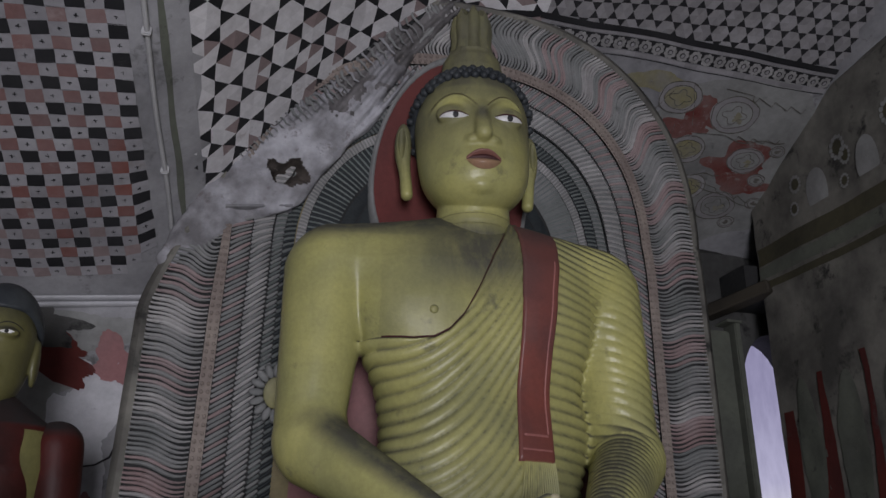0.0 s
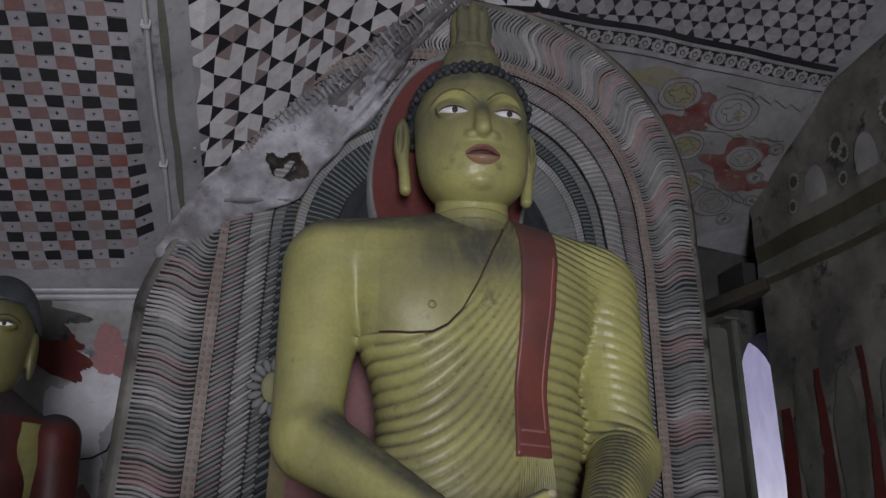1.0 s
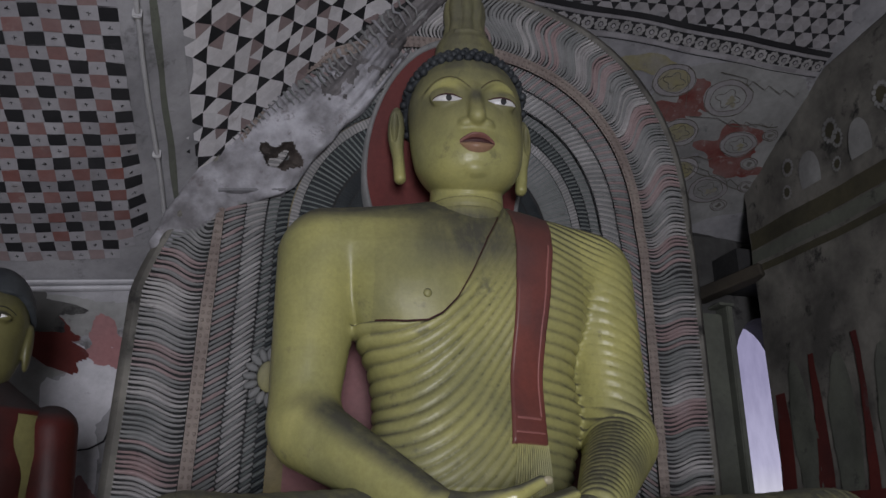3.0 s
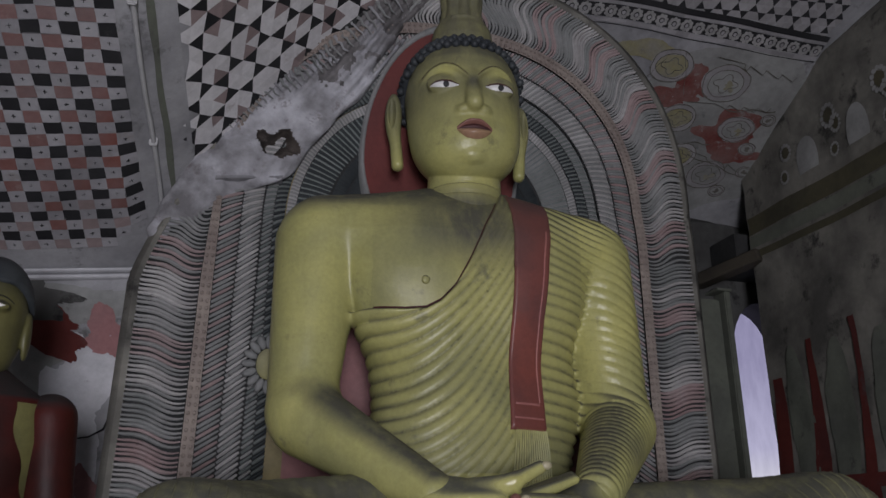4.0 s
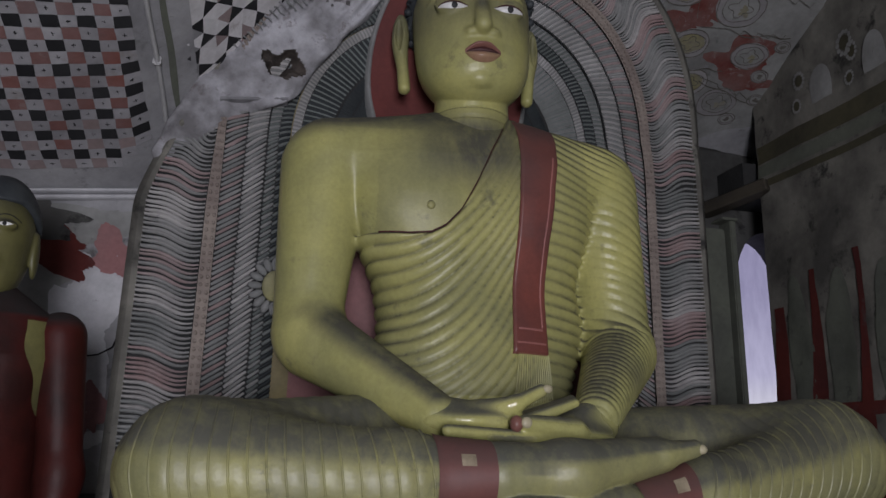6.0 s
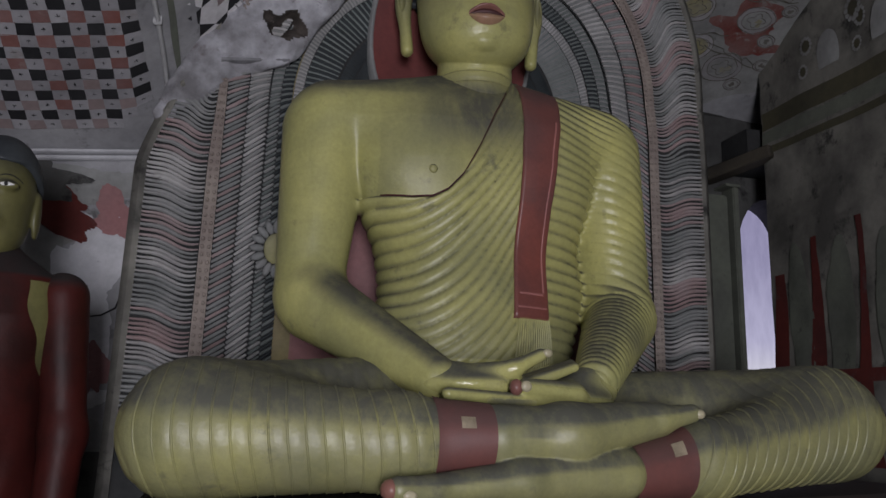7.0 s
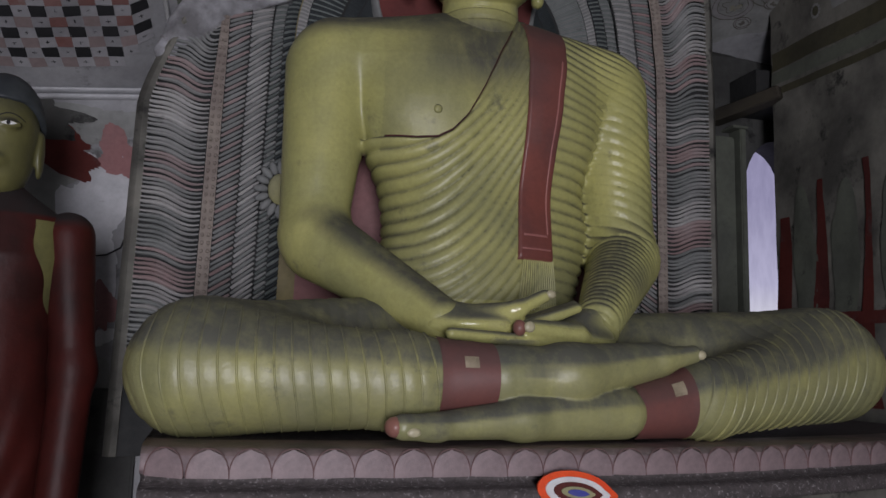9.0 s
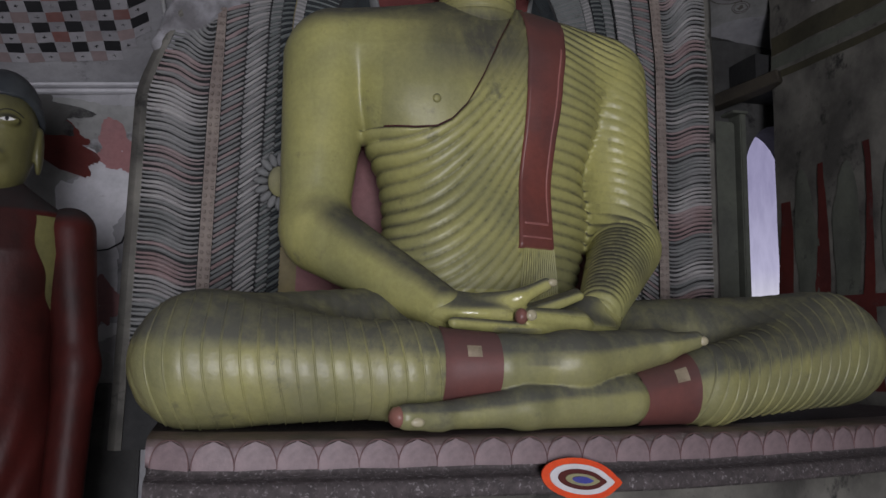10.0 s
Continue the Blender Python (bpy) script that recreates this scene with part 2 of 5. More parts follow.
def mesh_from(name, verts, faces, mats, idx=None, smooth=False):
    me = bpy.data.meshes.new(name)
    me.from_pydata([tuple(v) for v in verts], [], [tuple(f) for f in faces])
    for k in mats:
        me.materials.append(M[k])
    if idx is not None:
        me.polygons.foreach_set("material_index", list(idx))
    if smooth:
        smooth_all(me)
    me.update()
    return me


def thing(name, label="", category="", group="", kind="", data=None, at=None):
    ob = new(name, data)
    if at:
        ob.location = at
    return tagged(ob, label, category, group, kind)


def part(name, data, parent, label=""):
    ob = new(name, data)
    ob.parent = parent
    if parent.location.length:
        ob.matrix_parent_inverse = Matrix.Translation(parent.location).inverted()
    return tagged(ob, label)


class Build:
    """Collects faces of one mesh."""

    def __init__(self):
        self.v, self.f, self.i = [], [], []

    def poly(self, pts, mi=0):
        n = len(self.v)
        self.v += [tuple(p) for p in pts]
        self.f.append(tuple(range(n, n + len(pts))))
        self.i.append(mi)

    def box(self, x0, x1, y0, y1, z0, z1, mi=0, bev=0.0):
        b = bmesh.new()
        bmesh.ops.create_cube(b, size=1.0)
        bmesh.ops.scale(b, vec=(x1 - x0, y1 - y0, z1 - z0), verts=b.verts)
        bmesh.ops.translate(b, vec=((x0 + x1) / 2, (y0 + y1) / 2, (z0 + z1) / 2), verts=b.verts)
        if bev:
            bmesh.ops.bevel(b, geom=b.edges[:], offset=bev, segments=2, affect="EDGES")
        self.take(b, mi)

    def take(self, b, mi=0):
        n = len(self.v)
        b.verts.index_update()
        self.v += [tuple(v.co) for v in b.verts]
        for f in b.faces:
            self.f.append(tuple(n + v.index for v in f.verts))
            self.i.append(mi)
        b.free()

    def grid(self, P, mi=0, flip=False):
        """P: array rows x cols x 3"""
        n = len(self.v)
        R, C = P.shape[:2]
        self.v += [tuple(p) for p in P.reshape(-1, 3)]
        for r in range(R - 1):
            for c in range(C - 1):
                q = (n + r * C + c, n + r * C + c + 1, n + (r + 1) * C + c + 1, n + (r + 1) * C + c)
                self.f.append(q[::-1] if flip else q)
                self.i.append(mi)

    def mesh(self, name, mats, smooth=False):
        return mesh_from(name, self.v, self.f, mats, self.i, smooth)


def fbm(x, y, z=0.0):
    return noise.fractal(Vector((x, y, z)), 0.9, 2.0, 5)

# ---- cave shell ----
GX = [-6.0, -1.75, -1.3, -1.12, -0.85, -0.5, -0.15, 0.3, 1.0, 1.95, 3.0]
GZ = [2.5, 2.68, 2.74, 2.86, 3.13, 3.45, 3.68, 3.77, 3.77, 3.75, 3.7]


def roof(x, y):
    g = float(np.interp(x, GX, GZ))
    z = g + 0.5 * (0.42 - y)
    if y < -1.6:
        z = g + 1.01 + 0.5 * 0.55 * (1 - math.exp((y + 1.6) / 0.55))
    return z + 0.012 * noise.noise(Vector((x * 2.5, y * 2.5, 0.3))) + 0.004 * noise.noise(Vector((x * 9, y * 9, 1.3)))


def roof_point(x, y, down=0.0):
    return (x, y, roof(x, y) - down)


xs, ys = np.linspace(-6, 3, 151), np.linspace(-6.2, 2.4, 145)
b = Build()
b.grid(np.array([[roof_point(x, y) for x in xs] for y in ys]), 0, True)
b.grid(np.array([[(x, y, 6.0) for x in (-6, 3)] for y in (-6.2, 2.4)]), 0)
ceiling = thing("ceiling", "low sloping cave roof of grey painted rock", "ceiling", kind="structure", data=b.mesh("ceiling", ["plaster"], True))

b = Build()
b.box(-6.2, 3.2, -6.4, 2.6, -0.2, 0.0)
thing("floor", "grey worn stone cave floor", "floor", kind="structure", data=b.mesh("floor", ["floor"]))


def wall_sheet(name, label, fx, u0, u1, z0, z1, mat, thick, nu=60, nz=60, amp=0.02, sign=1):
    """A rough wall with thickness: fx(u, z, d) gives a point, d its depth into the wall."""
    us, zs = np.linspace(u0, u1, nu), np.linspace(z0, z1, nz)
    w = Build()
    w.grid(np.array([[fx(u, z, amp * noise.noise(Vector((u * 2.2, z * 2.2, 3.1))) + amp * 0.4 * noise.noise(Vector((u * 8, z * 8, 7)))) for u in us] for z in zs]), 0, sign < 0)
    w.grid(np.array([[fx(u, z, thick) for u in (u0, u1)] for z in (z0, z1)]), 0, sign > 0)
    for u in (u0, u1):
        w.grid(np.array([[fx(u, z, d) for d in (0, thick)] for z in (z0, z1)]), 0)
    return thing(name, label, "wall", kind="structure", data=w.mesh(name, [mat], True))


wall_sheet("wall_north", "flaking white and grey plaster cave wall", lambda u, z, d: (u, 0.66 + d, z), -6, 1.2, 0, 4.4, "plaster", 0.5, 110, 70)
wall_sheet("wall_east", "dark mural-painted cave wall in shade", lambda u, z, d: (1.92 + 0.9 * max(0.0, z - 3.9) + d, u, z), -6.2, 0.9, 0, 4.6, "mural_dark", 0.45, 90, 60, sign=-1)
wall_sheet("wall_west", "dark rough rock cave wall", lambda u, z, d: (-5.9 - d, u, z), -6.2, 0.5, 0, 4.6, "rock", 0.3, 20, 20)
# front wall of the cave with its doorway
w = Build()
for x0, x1, z0, z1 in ((-6, -2.1, 0, 4.6), (-0.5, 3.2, 0, 4.6), (-2.1, -0.5, 2.5, 4.6)):
    w.box(x0, x1, -6.4, -6.0, z0, z1)
thing("wall_south", "whitewashed front wall with an open doorway", "wall", kind="structure", data=w.mesh("wall_south", ["plaster_white"]))

# passage beside the arch, with an arched opening to the daylight
pw = Build()
Y0, Y1 = 1.2, 1.42
ax0, ax1, spring = 1.935, 2.37, 2.5
top = [(ax0 + (ax1 - ax0) / 2 - (ax1 - ax0) / 2 * math.cos(a), spring + 0.38 * math.sin(a)) for a in np.linspace(0, math.pi, 15)]
pw.box(1.2, ax0, Y0, Y1, 0, 4.2)
pw.box(ax1, 3.2, Y0, Y1, 0, 4.2)
for (xa, za), (xb, zb) in zip(top, top[1:]):
    pw.poly([(xa, Y0, za), (xb, Y0, zb), (xb, Y0, 4.2), (xa, Y0, 4.2)])
    pw.poly([(xa, Y1, za), (xb, Y1, zb), (xb, Y0, zb), (xa, Y0, za)])
    pw.poly([(xa, Y1, 4.2), (xb, Y1, 4.2), (xb, Y1, zb), (xa, Y1, za)])
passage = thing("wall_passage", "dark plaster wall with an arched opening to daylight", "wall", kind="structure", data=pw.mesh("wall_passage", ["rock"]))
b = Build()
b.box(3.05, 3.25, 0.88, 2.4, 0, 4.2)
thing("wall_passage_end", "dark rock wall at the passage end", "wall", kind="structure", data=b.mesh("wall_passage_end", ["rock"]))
b = Build()
b.poly([(1.5, 1.46, 0.0), (3.1, 1.46, 0.0), (3.1, 1.46, 3.1), (1.5, 1.46, 3.1)])
thing("backdrop", "pale violet daylight outside the cave", "backdrop", kind="structure", data=b.mesh("backdrop", ["glow"]))

# pilaster and post beside the opening, lintel over it
b = Build()
b.box(1.70, 1.845, 1.13, 1.21, 0, 2.86, 0, 0.01)
thing("pilaster", "grey plastered pilaster beside the opening", "pilaster", data=b.mesh("pilaster", ["mural_green"]))
b = Build()
b.box(1.852, 1.89, 1.09, 1.21, 0, 2.9, 0, 0.006)
b.box(1.80, 1.9, 1.08, 1.215, 2.9, 2.915, 0, 0.004)
thing("door_post", "narrow weathered grey door post", "post", data=b.mesh("door_post", ["mural_green"]))
bm_ = bmesh.new()
bmesh.ops.create_cube(bm_, size=1.0)
bmesh.ops.scale(bm_, vec=(0.1, 0.46, 0.07), verts=bm_.verts)
bmesh.ops.bevel(bm_, geom=bm_.edges[:], offset=0.008, segments=1, affect="EDGES")
b = Build()
b.take(bm_)
lintel = thing("lintel_beam", "old dark brown wooden lintel beam over the passage", "beam", data=b.mesh("lintel_beam", ["wood"]))
lintel.matrix_world = look((1.825, 1.02, 2.998), (1.743, 1.19, 2.97)) @ pose(0, 0, 0, 90, 0, 0)
# Soffit coloured near-black to paint in the shade of the cavity.
b = Build()
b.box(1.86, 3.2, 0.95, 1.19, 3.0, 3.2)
thing("passage_soffit", "plaster soffit above the passage, cavity shade in its near-black colour", "soffit", kind="structure", data=b.mesh("passage_soffit", ["recess_shade"]))
# darker band along the lower part of the left wall
b = Build()
b.box(-6, -1.2, 0.60, 0.70, 0, 1.42, 0, 0.01)
thing("dado", "dark lower band of the cave wall", "trim", kind="structure", data=b.mesh("dado", ["rock"]))

# ---- the arch behind the seated figure ----
AX = -0.04
LEG, SPRING = 1.55, 2.75
ARC = 3.9
TOTAL = 2 * LEG + ARC


def lean(z):
    k = max(0.0, z - 2.95)
    return 0.32 - 0.31 * min(1.0, k / 0.9) ** 1.15


def left_bend(z, o):
    """The left side leans in early, under the broken plaster."""
    return 0.45 * max(0.0, z - 2.48) ** 1.25 * min(1.0, max(0.0, (3.5 - z) / 0.5)) * max(0.0, 1 - max(o, 0.0) / 0.26)


def arch_xz(s, o):
    """s: metres along the arch from its left foot; o: metres in from the outer edge."""
    a, h = 1.18 - o, 1.1 - o * 0.93
    if s < LEG:
        z = 1.2 + s
        return AX - a - 0.03 * (1 - s / LEG) + left_bend(z, o), z
    if s > LEG + ARC:
        return AX + a + 0.0, 1.2 + (TOTAL - s)
    th = math.pi * (1 - (s - LEG) / ARC)
    c, n = math.cos(th), math.sin(th)
    e = 2 / 2.35
    z = SPRING + h * abs(n) ** e
    return AX + a * math.copysign(abs(c) ** e, c) + (left_bend(z, o) if c < 0 else 0.0), z


def arch_p(s, o, out=0.0):
    x, z = arch_xz(s, o)
    return Vector((x, lean(z) - out, z))


arch = thing("arch", "carved makara arch with grey and pink feather relief behind the figure", "arch")
# The near-black panels hold the ridges' gap shade in their colour.
PANELS = [(0.0, 0.225, "recess_shade", 0.0), (0.225, 0.27, "tan", 0.022), (0.27, 0.35, "recess_shade", 0.01), (0.35, 0.43, "recess_shade", 0.0),
          (0.43, 0.52, "recess_shade", -0.012), (0.52, 0.585, "yellow_strip", -0.02), (0.585, 1.17, "niche_pink", -0.03)]
ARC_PANEL = (0.525, 0.9, "recess_shade", -0.016)
ss = np.linspace(0, TOTAL, 150)
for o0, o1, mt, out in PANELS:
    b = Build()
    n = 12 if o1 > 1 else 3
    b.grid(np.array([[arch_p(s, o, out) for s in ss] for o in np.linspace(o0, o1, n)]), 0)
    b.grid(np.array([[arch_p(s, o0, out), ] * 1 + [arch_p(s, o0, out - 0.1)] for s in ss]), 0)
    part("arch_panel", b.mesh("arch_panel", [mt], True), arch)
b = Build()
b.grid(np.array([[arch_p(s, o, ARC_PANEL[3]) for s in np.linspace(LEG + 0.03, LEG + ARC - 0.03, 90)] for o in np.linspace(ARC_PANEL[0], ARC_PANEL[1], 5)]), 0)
part("arch_panel", b.mesh("arch_panel", ["recess_shade"], True), arch)
b = Build()
b.grid(np.array([[arch_p(s, -0.035 if d else -0.01, 0.02 - d) for d in (0, 0.02, 0.36)] for s in ss]), 0)
b.grid(np.array([[arch_p(s, o, 0.02) for o in (-0.01, 0.012)] for s in ss]), 0)
b.grid(np.array([[arch_p(s, 0.012, d) for d in (0.02, -0.02)] for s in ss]), 0)
part("rim", b.mesh("rim", ["mural_dark"], True), arch, "dark outer rim")


def ridge(b, pts, radius, mi=0, taper=0.4):
    """A half-round raised strip along the points, on a surface that faces the viewer."""
    n = len(pts)
    rows = []
    for k, p in enumerate(pts):
        d = (pts[min(k + 1, n - 1)] - pts[max(k - 1, 0)])
        side = d.cross(Vector((0, -1, 0)))
        if side.length < 1e-6:
            side = Vector((1, 0, 0))
        side.normalize()
        t = k / (n - 1)
        r = radius * (taper + (1 - taper) * math.sin(math.pi * min(1, 0.15 + t * 0.8)))
        up = Vector((0, -1, 0))
        rows.append([p - side * r, p - side * r * 0.65 + up * r * 0.95, p + up * r * 1.35, p + side * r * 0.65 + up * r * 0.95, p + side * r])
    b.grid(np.array([[tuple(q) for q in row] for row in rows]), mi)


rnd = random.Random(4)
step = 0.0172
count = int(TOTAL / step)
palette = ["feather_grey", "feather_white", "feather_grey", "feather_pink", "feather_white", "feather_grey", "feather_green", "feather_white", "feather_pink", "feather_grey", "feather_red"]
rest = {}
made = 0
for k in range(count):
    s = (k + 0.5) * step
    z_mid = arch_xz(s, 0.1)[1]
    if s < LEG + 1.75 and z_mid > 2.98:
        continue
    if s < 0.25:
        continue
    sgn = 1 if s < TOTAL / 2 else -1
    arc = min(1.0, max(0.0, (z_mid - 2.7) / 0.5))
    jit = rnd.uniform(-0.003, 0.003)
    pts = []
    for q in np.linspace(0, 1, 12):
        o = 0.01 + 0.212 * q
        wave = (0.014 + 0.027 * arc) * math.sin(2 * math.pi * (q * 0.95 - 0.05)) + 0.024 * (1 - q) ** 4 - 0.012 * q
        pts.append(arch_p(s - sgn * (-wave + jit), o, 0.003 + 0.013 * (1 - q) ** 2))
    mt = palette[(k // 7 * 7 + (k // 21)) % len(palette)] if rnd.random() < 0.75 else "feather_grey"
    if z_mid > 1.6 and made < 300:
        made += 1
        bb = Build()
        ridge(bb, pts, 0.0079 * rnd.uniform(0.75, 1.2), 0, 0.3)
        part("feather", bb.mesh("feather", [mt], True), arch)
    else:
        ridge(rest.setdefault(mt, Build()), pts, 0.0074, 0, 0.3)
for mt, bb in rest.items():
    tagged(part("feather_rest", bb.mesh("feather_rest", [mt], True), arch), kind="stuff")

# beads, ropes and ribs of the inner bands
def rope(name, o0, o1, out, spacing, slant, radius, mats, s0=0.0, s1=TOTAL, label=""):
    bb = Build()
    n = int((s1 - s0) / spacing)
    for k in range(n):
        s = s0 + (k + 0.5) * spacing
        sg = 1 if s < TOTAL / 2 else -1
        pts = [arch_p(s + sg * slant * (q - 0.5), o0 + (o1 - o0) * q, out) for q in np.linspace(0, 1, 6)]
        ridge(bb, pts, radius * rnd.uniform(0.85, 1.1), k % len(mats), 0.55)
    return tagged(part(name, bb.mesh(name, mats, True), arch, label), kind="stuff")


rope("rope_band", 0.272, 0.348, 0.008, 0.0195, 0.05, 0.0075, ["feather_grey", "feather_pink", "feather_grey"])
rope("rope_band", 0.352, 0.428, 0.002, 0.0195, 0.06, 0.0075, ["feather_white", "feather_grey"])
rope("rope_band", 0.435, 0.475, -0.008, 0.018, 0.03, 0.007, ["feather_grey", "feather_green"])
rope("rope_band", 0.477, 0.52, -0.012, 0.018, 0.03, 0.007, ["rib_dark", "feather_green"])
A0, A1 = LEG + 0.05, LEG + ARC - 0.05
rope("rib_band", 0.525, 0.56, -0.012, 0.015, 0.0, 0.0055, ["feather_white", "feather_grey"], A0, A1)
MID = TOTAL / 2
rope("rib_band", 0.562, 0.68, -0.014, 0.0165, 0.03, 0.006, ["rib_dark", "rib_dark", "feather_teal"], A0, MID)
rope("rib_band", 0.562, 0.68, -0.014, 0.0165, 0.03, 0.006, ["feather_grey", "feather_teal", "feather_grey"], MID, A1)
rope("rib_band", 0.69, 0.74, -0.016, 0.019, 0.0, 0.0062, ["rib_dark"], A0, A1)
rope("rib_band", 0.745, 0.9, -0.018, 0.021, 0.03, 0.0056, ["rib_dark"], A0, A1)
bb = Build()
for k in range(int(TOTAL / 0.03)):
    for o in (0.236, 0.259):
        p = arch_p((k + 0.5) * 0.03, o, 0.024)
        c = bmesh.new()
        bmesh.ops.create_uvsphere(c, u_segments=6, v_segments=4, radius=0.0085)
        bmesh.ops.translate(c, vec=p, verts=c.verts)
        bb.take(c)
tagged(part("beading", bb.mesh("beading", ["tan"], True), arch), kind="stuff")

# red halo with a pale border
hb = Build()
def halo_p(th, r):
    return Vector((-0.06 + 0.355 * r * math.cos(th), min(0.27, lean(3.12 + 0.52 * r * math.sin(th)) - 0.03), 3.12 + 0.52 * r * math.sin(th)))
ths = np.linspace(0, 2 * math.pi, 64)
halo = thing("halo", "dull red halo panel with a pale border", "halo")
hb.grid(np.array([[halo_p(t, r) for t in ths] for r in np.linspace(0.02, 0.95, 6)]), 0)
part("panel", hb.mesh("panel", ["halo_red"], True), halo)
hb = Build()
hb.grid(np.array([[halo_p(t, r) - Vector((0, d, 0)) for t in ths] for r, d in ((0.945, 0), (0.95, 0.006), (0.99, 0.006), (1.0, -0.08))]), 0)
part("border", hb.mesh("border", ["feather_grey"], True), halo, "pale grey plaster border")

# rosette on the inner left band
ro = thing("rosette", "carved white daisy rosette with a yellow centre", "rosette", at=(-0.73, 0.27, 2.18))
bb = Build()
c = bmesh.new()
bmesh.ops.create_uvsphere(c, u_segments=16, v_segments=8, radius=1)
bmesh.ops.scale(c, vec=(0.045, 0.02, 0.06), verts=c.verts)
bmesh.ops.translate(c, vec=ro.location, verts=c.verts)
bb.take(c)
part("centre", bb.mesh("centre", ["mural_ochre"], True), ro)
for k in range(16):
    a = 2 * math.pi * k / 16
    c = bmesh.new()
    bmesh.ops.create_uvsphere(c, u_segments=8, v_segments=6, radius=1)
    bmesh.ops.scale(c, vec=(0.03, 0.012, 0.0145), verts=c.verts)
    bmesh.ops.rotate(c, cent=(0, 0, 0), matrix=Matrix.Rotation(-a, 3, "Y"), verts=c.verts)
    bmesh.ops.translate(c, vec=ro.location + Vector((0.07 * math.cos(a), 0.0, 0.085 * math.sin(a))), verts=c.verts)
    bb = Build()
    bb.take(c)
    part("petal", bb.mesh("petal", ["feather_grey"], True), ro)

# ---- modelling by distance fields ----


def smin(a, b, k):
    h = np.clip(0.5 + 0.5 * (b - a) / k, 0, 1)
    return b + (a - b) * h - k * h * (1 - h)


def capsule(X, Y, Z, a, b, ra, rb, squash=(1, 1, 1)):
    """A limb from a to b with radius ra to rb; squash scales the cross distances."""
    a, b = np.array(a, float), np.array(b, float)
    d = b - a
    t = np.clip(((X - a[0]) * d[0] + (Y - a[1]) * d[1] + (Z - a[2]) * d[2]) / (d @ d), 0, 1)
    dx, dy, dz = (X - a[0] - t * d[0]) / squash[0], (Y - a[1] - t * d[1]) / squash[1], (Z - a[2] - t * d[2]) / squash[2]
    return np.sqrt(dx * dx + dy * dy + dz * dz) - (ra + (rb - ra) * t)


def ellipsoid(X, Y, Z, c, r):
    q = np.sqrt(((X - c[0]) / r[0]) ** 2 + ((Y - c[1]) / r[1]) ** 2 + ((Z - c[2]) / r[2]) ** 2)
    return (q - 1) * min(r)


def surface_net(f, lo, hi, h):
    """Vertices and quads of the surface f = 0, pulled onto it."""
    ax = [np.arange(a, b + h, h, dtype=np.float32) for a, b in zip(lo, hi)]
    X, Y, Z = np.meshgrid(*ax, indexing="ij")
    G = f(X, Y, Z).astype(np.float32)
    ins = G < 0
    nx, ny, nz = G.shape
    corner = [(i, j, k) for i in (0, 1) for j in (0, 1) for k in (0, 1)]
    cnt = sum(ins[i:nx - 1 + i, j:ny - 1 + j, k:nz - 1 + k].astype(np.int8) for i, j, k in corner)
    act = (cnt > 0) & (cnt < 8)
    idx = -np.ones(act.shape, np.int64)
    cells = np.argwhere(act)
    idx[act] = np.arange(len(cells))
    acc, num = np.zeros((len(cells), 3)), np.zeros(len(cells))
    for p, q in [(p, q) for p in corner for q in corner if sum(q) == sum(p) + 1 and sum(abs(a - b) for a, b in zip(p, q)) == 1]:
        gp_, gq = G[tuple((cells + p).T)], G[tuple((cells + q).T)]
        cross = (gp_ < 0) != (gq < 0)
        t = np.where(cross, gp_ / np.where(cross, gp_ - gq, 1), 0)
        acc += np.where(cross[:, None], np.array(p) + t[:, None] * (np.array(q) - np.array(p)), 0)
        num += cross
    V = np.array(lo) + h * (cells + acc / num[:, None])
    quads = []
    for a in range(3):
        sl0, sl1 = [slice(None)] * 3, [slice(None)] * 3
        sl0[a], sl1[a] = slice(0, -1), slice(1, None)
        ch = ins[tuple(sl0)] != ins[tuple(sl1)]
        e = np.argwhere(ch)
        b1, b2 = (a + 1) % 3, (a + 2) % 3
        e = e[(e[:, b1] > 0) & (e[:, b2] > 0) & (e[:, b1] < G.shape[b1] - 1) & (e[:, b2] < G.shape[b2] - 1)]
        o1, o2 = np.eye(3, dtype=int)[b1], np.eye(3, dtype=int)[b2]
        q = np.stack([idx[tuple((e - o1 - o2).T)], idx[tuple((e - o2).T)], idx[tuple(e.T)], idx[tuple((e - o1).T)]], 1)
        flip = ~ins[tuple(e.T)]
        q[flip] = q[flip][:, ::-1]
        quads.append(q)
    Q = np.concatenate(quads)
    for _ in range(2):
        e = h * 0.25
        x, y, z = V.T
        d = f(x, y, z)
        g = np.stack([f(x + e, y, z) - d, f(x, y + e, z) - d, f(x, y, z + e) - d], 1) / e
        step_ = (d / np.maximum((g * g).sum(1), 0.2))[:, None] * g
        ln = np.linalg.norm(step_, axis=1, keepdims=True)
        V = V - step_ * np.minimum(1, 0.6 * h / np.maximum(ln, 1e-9))
    return V, Q


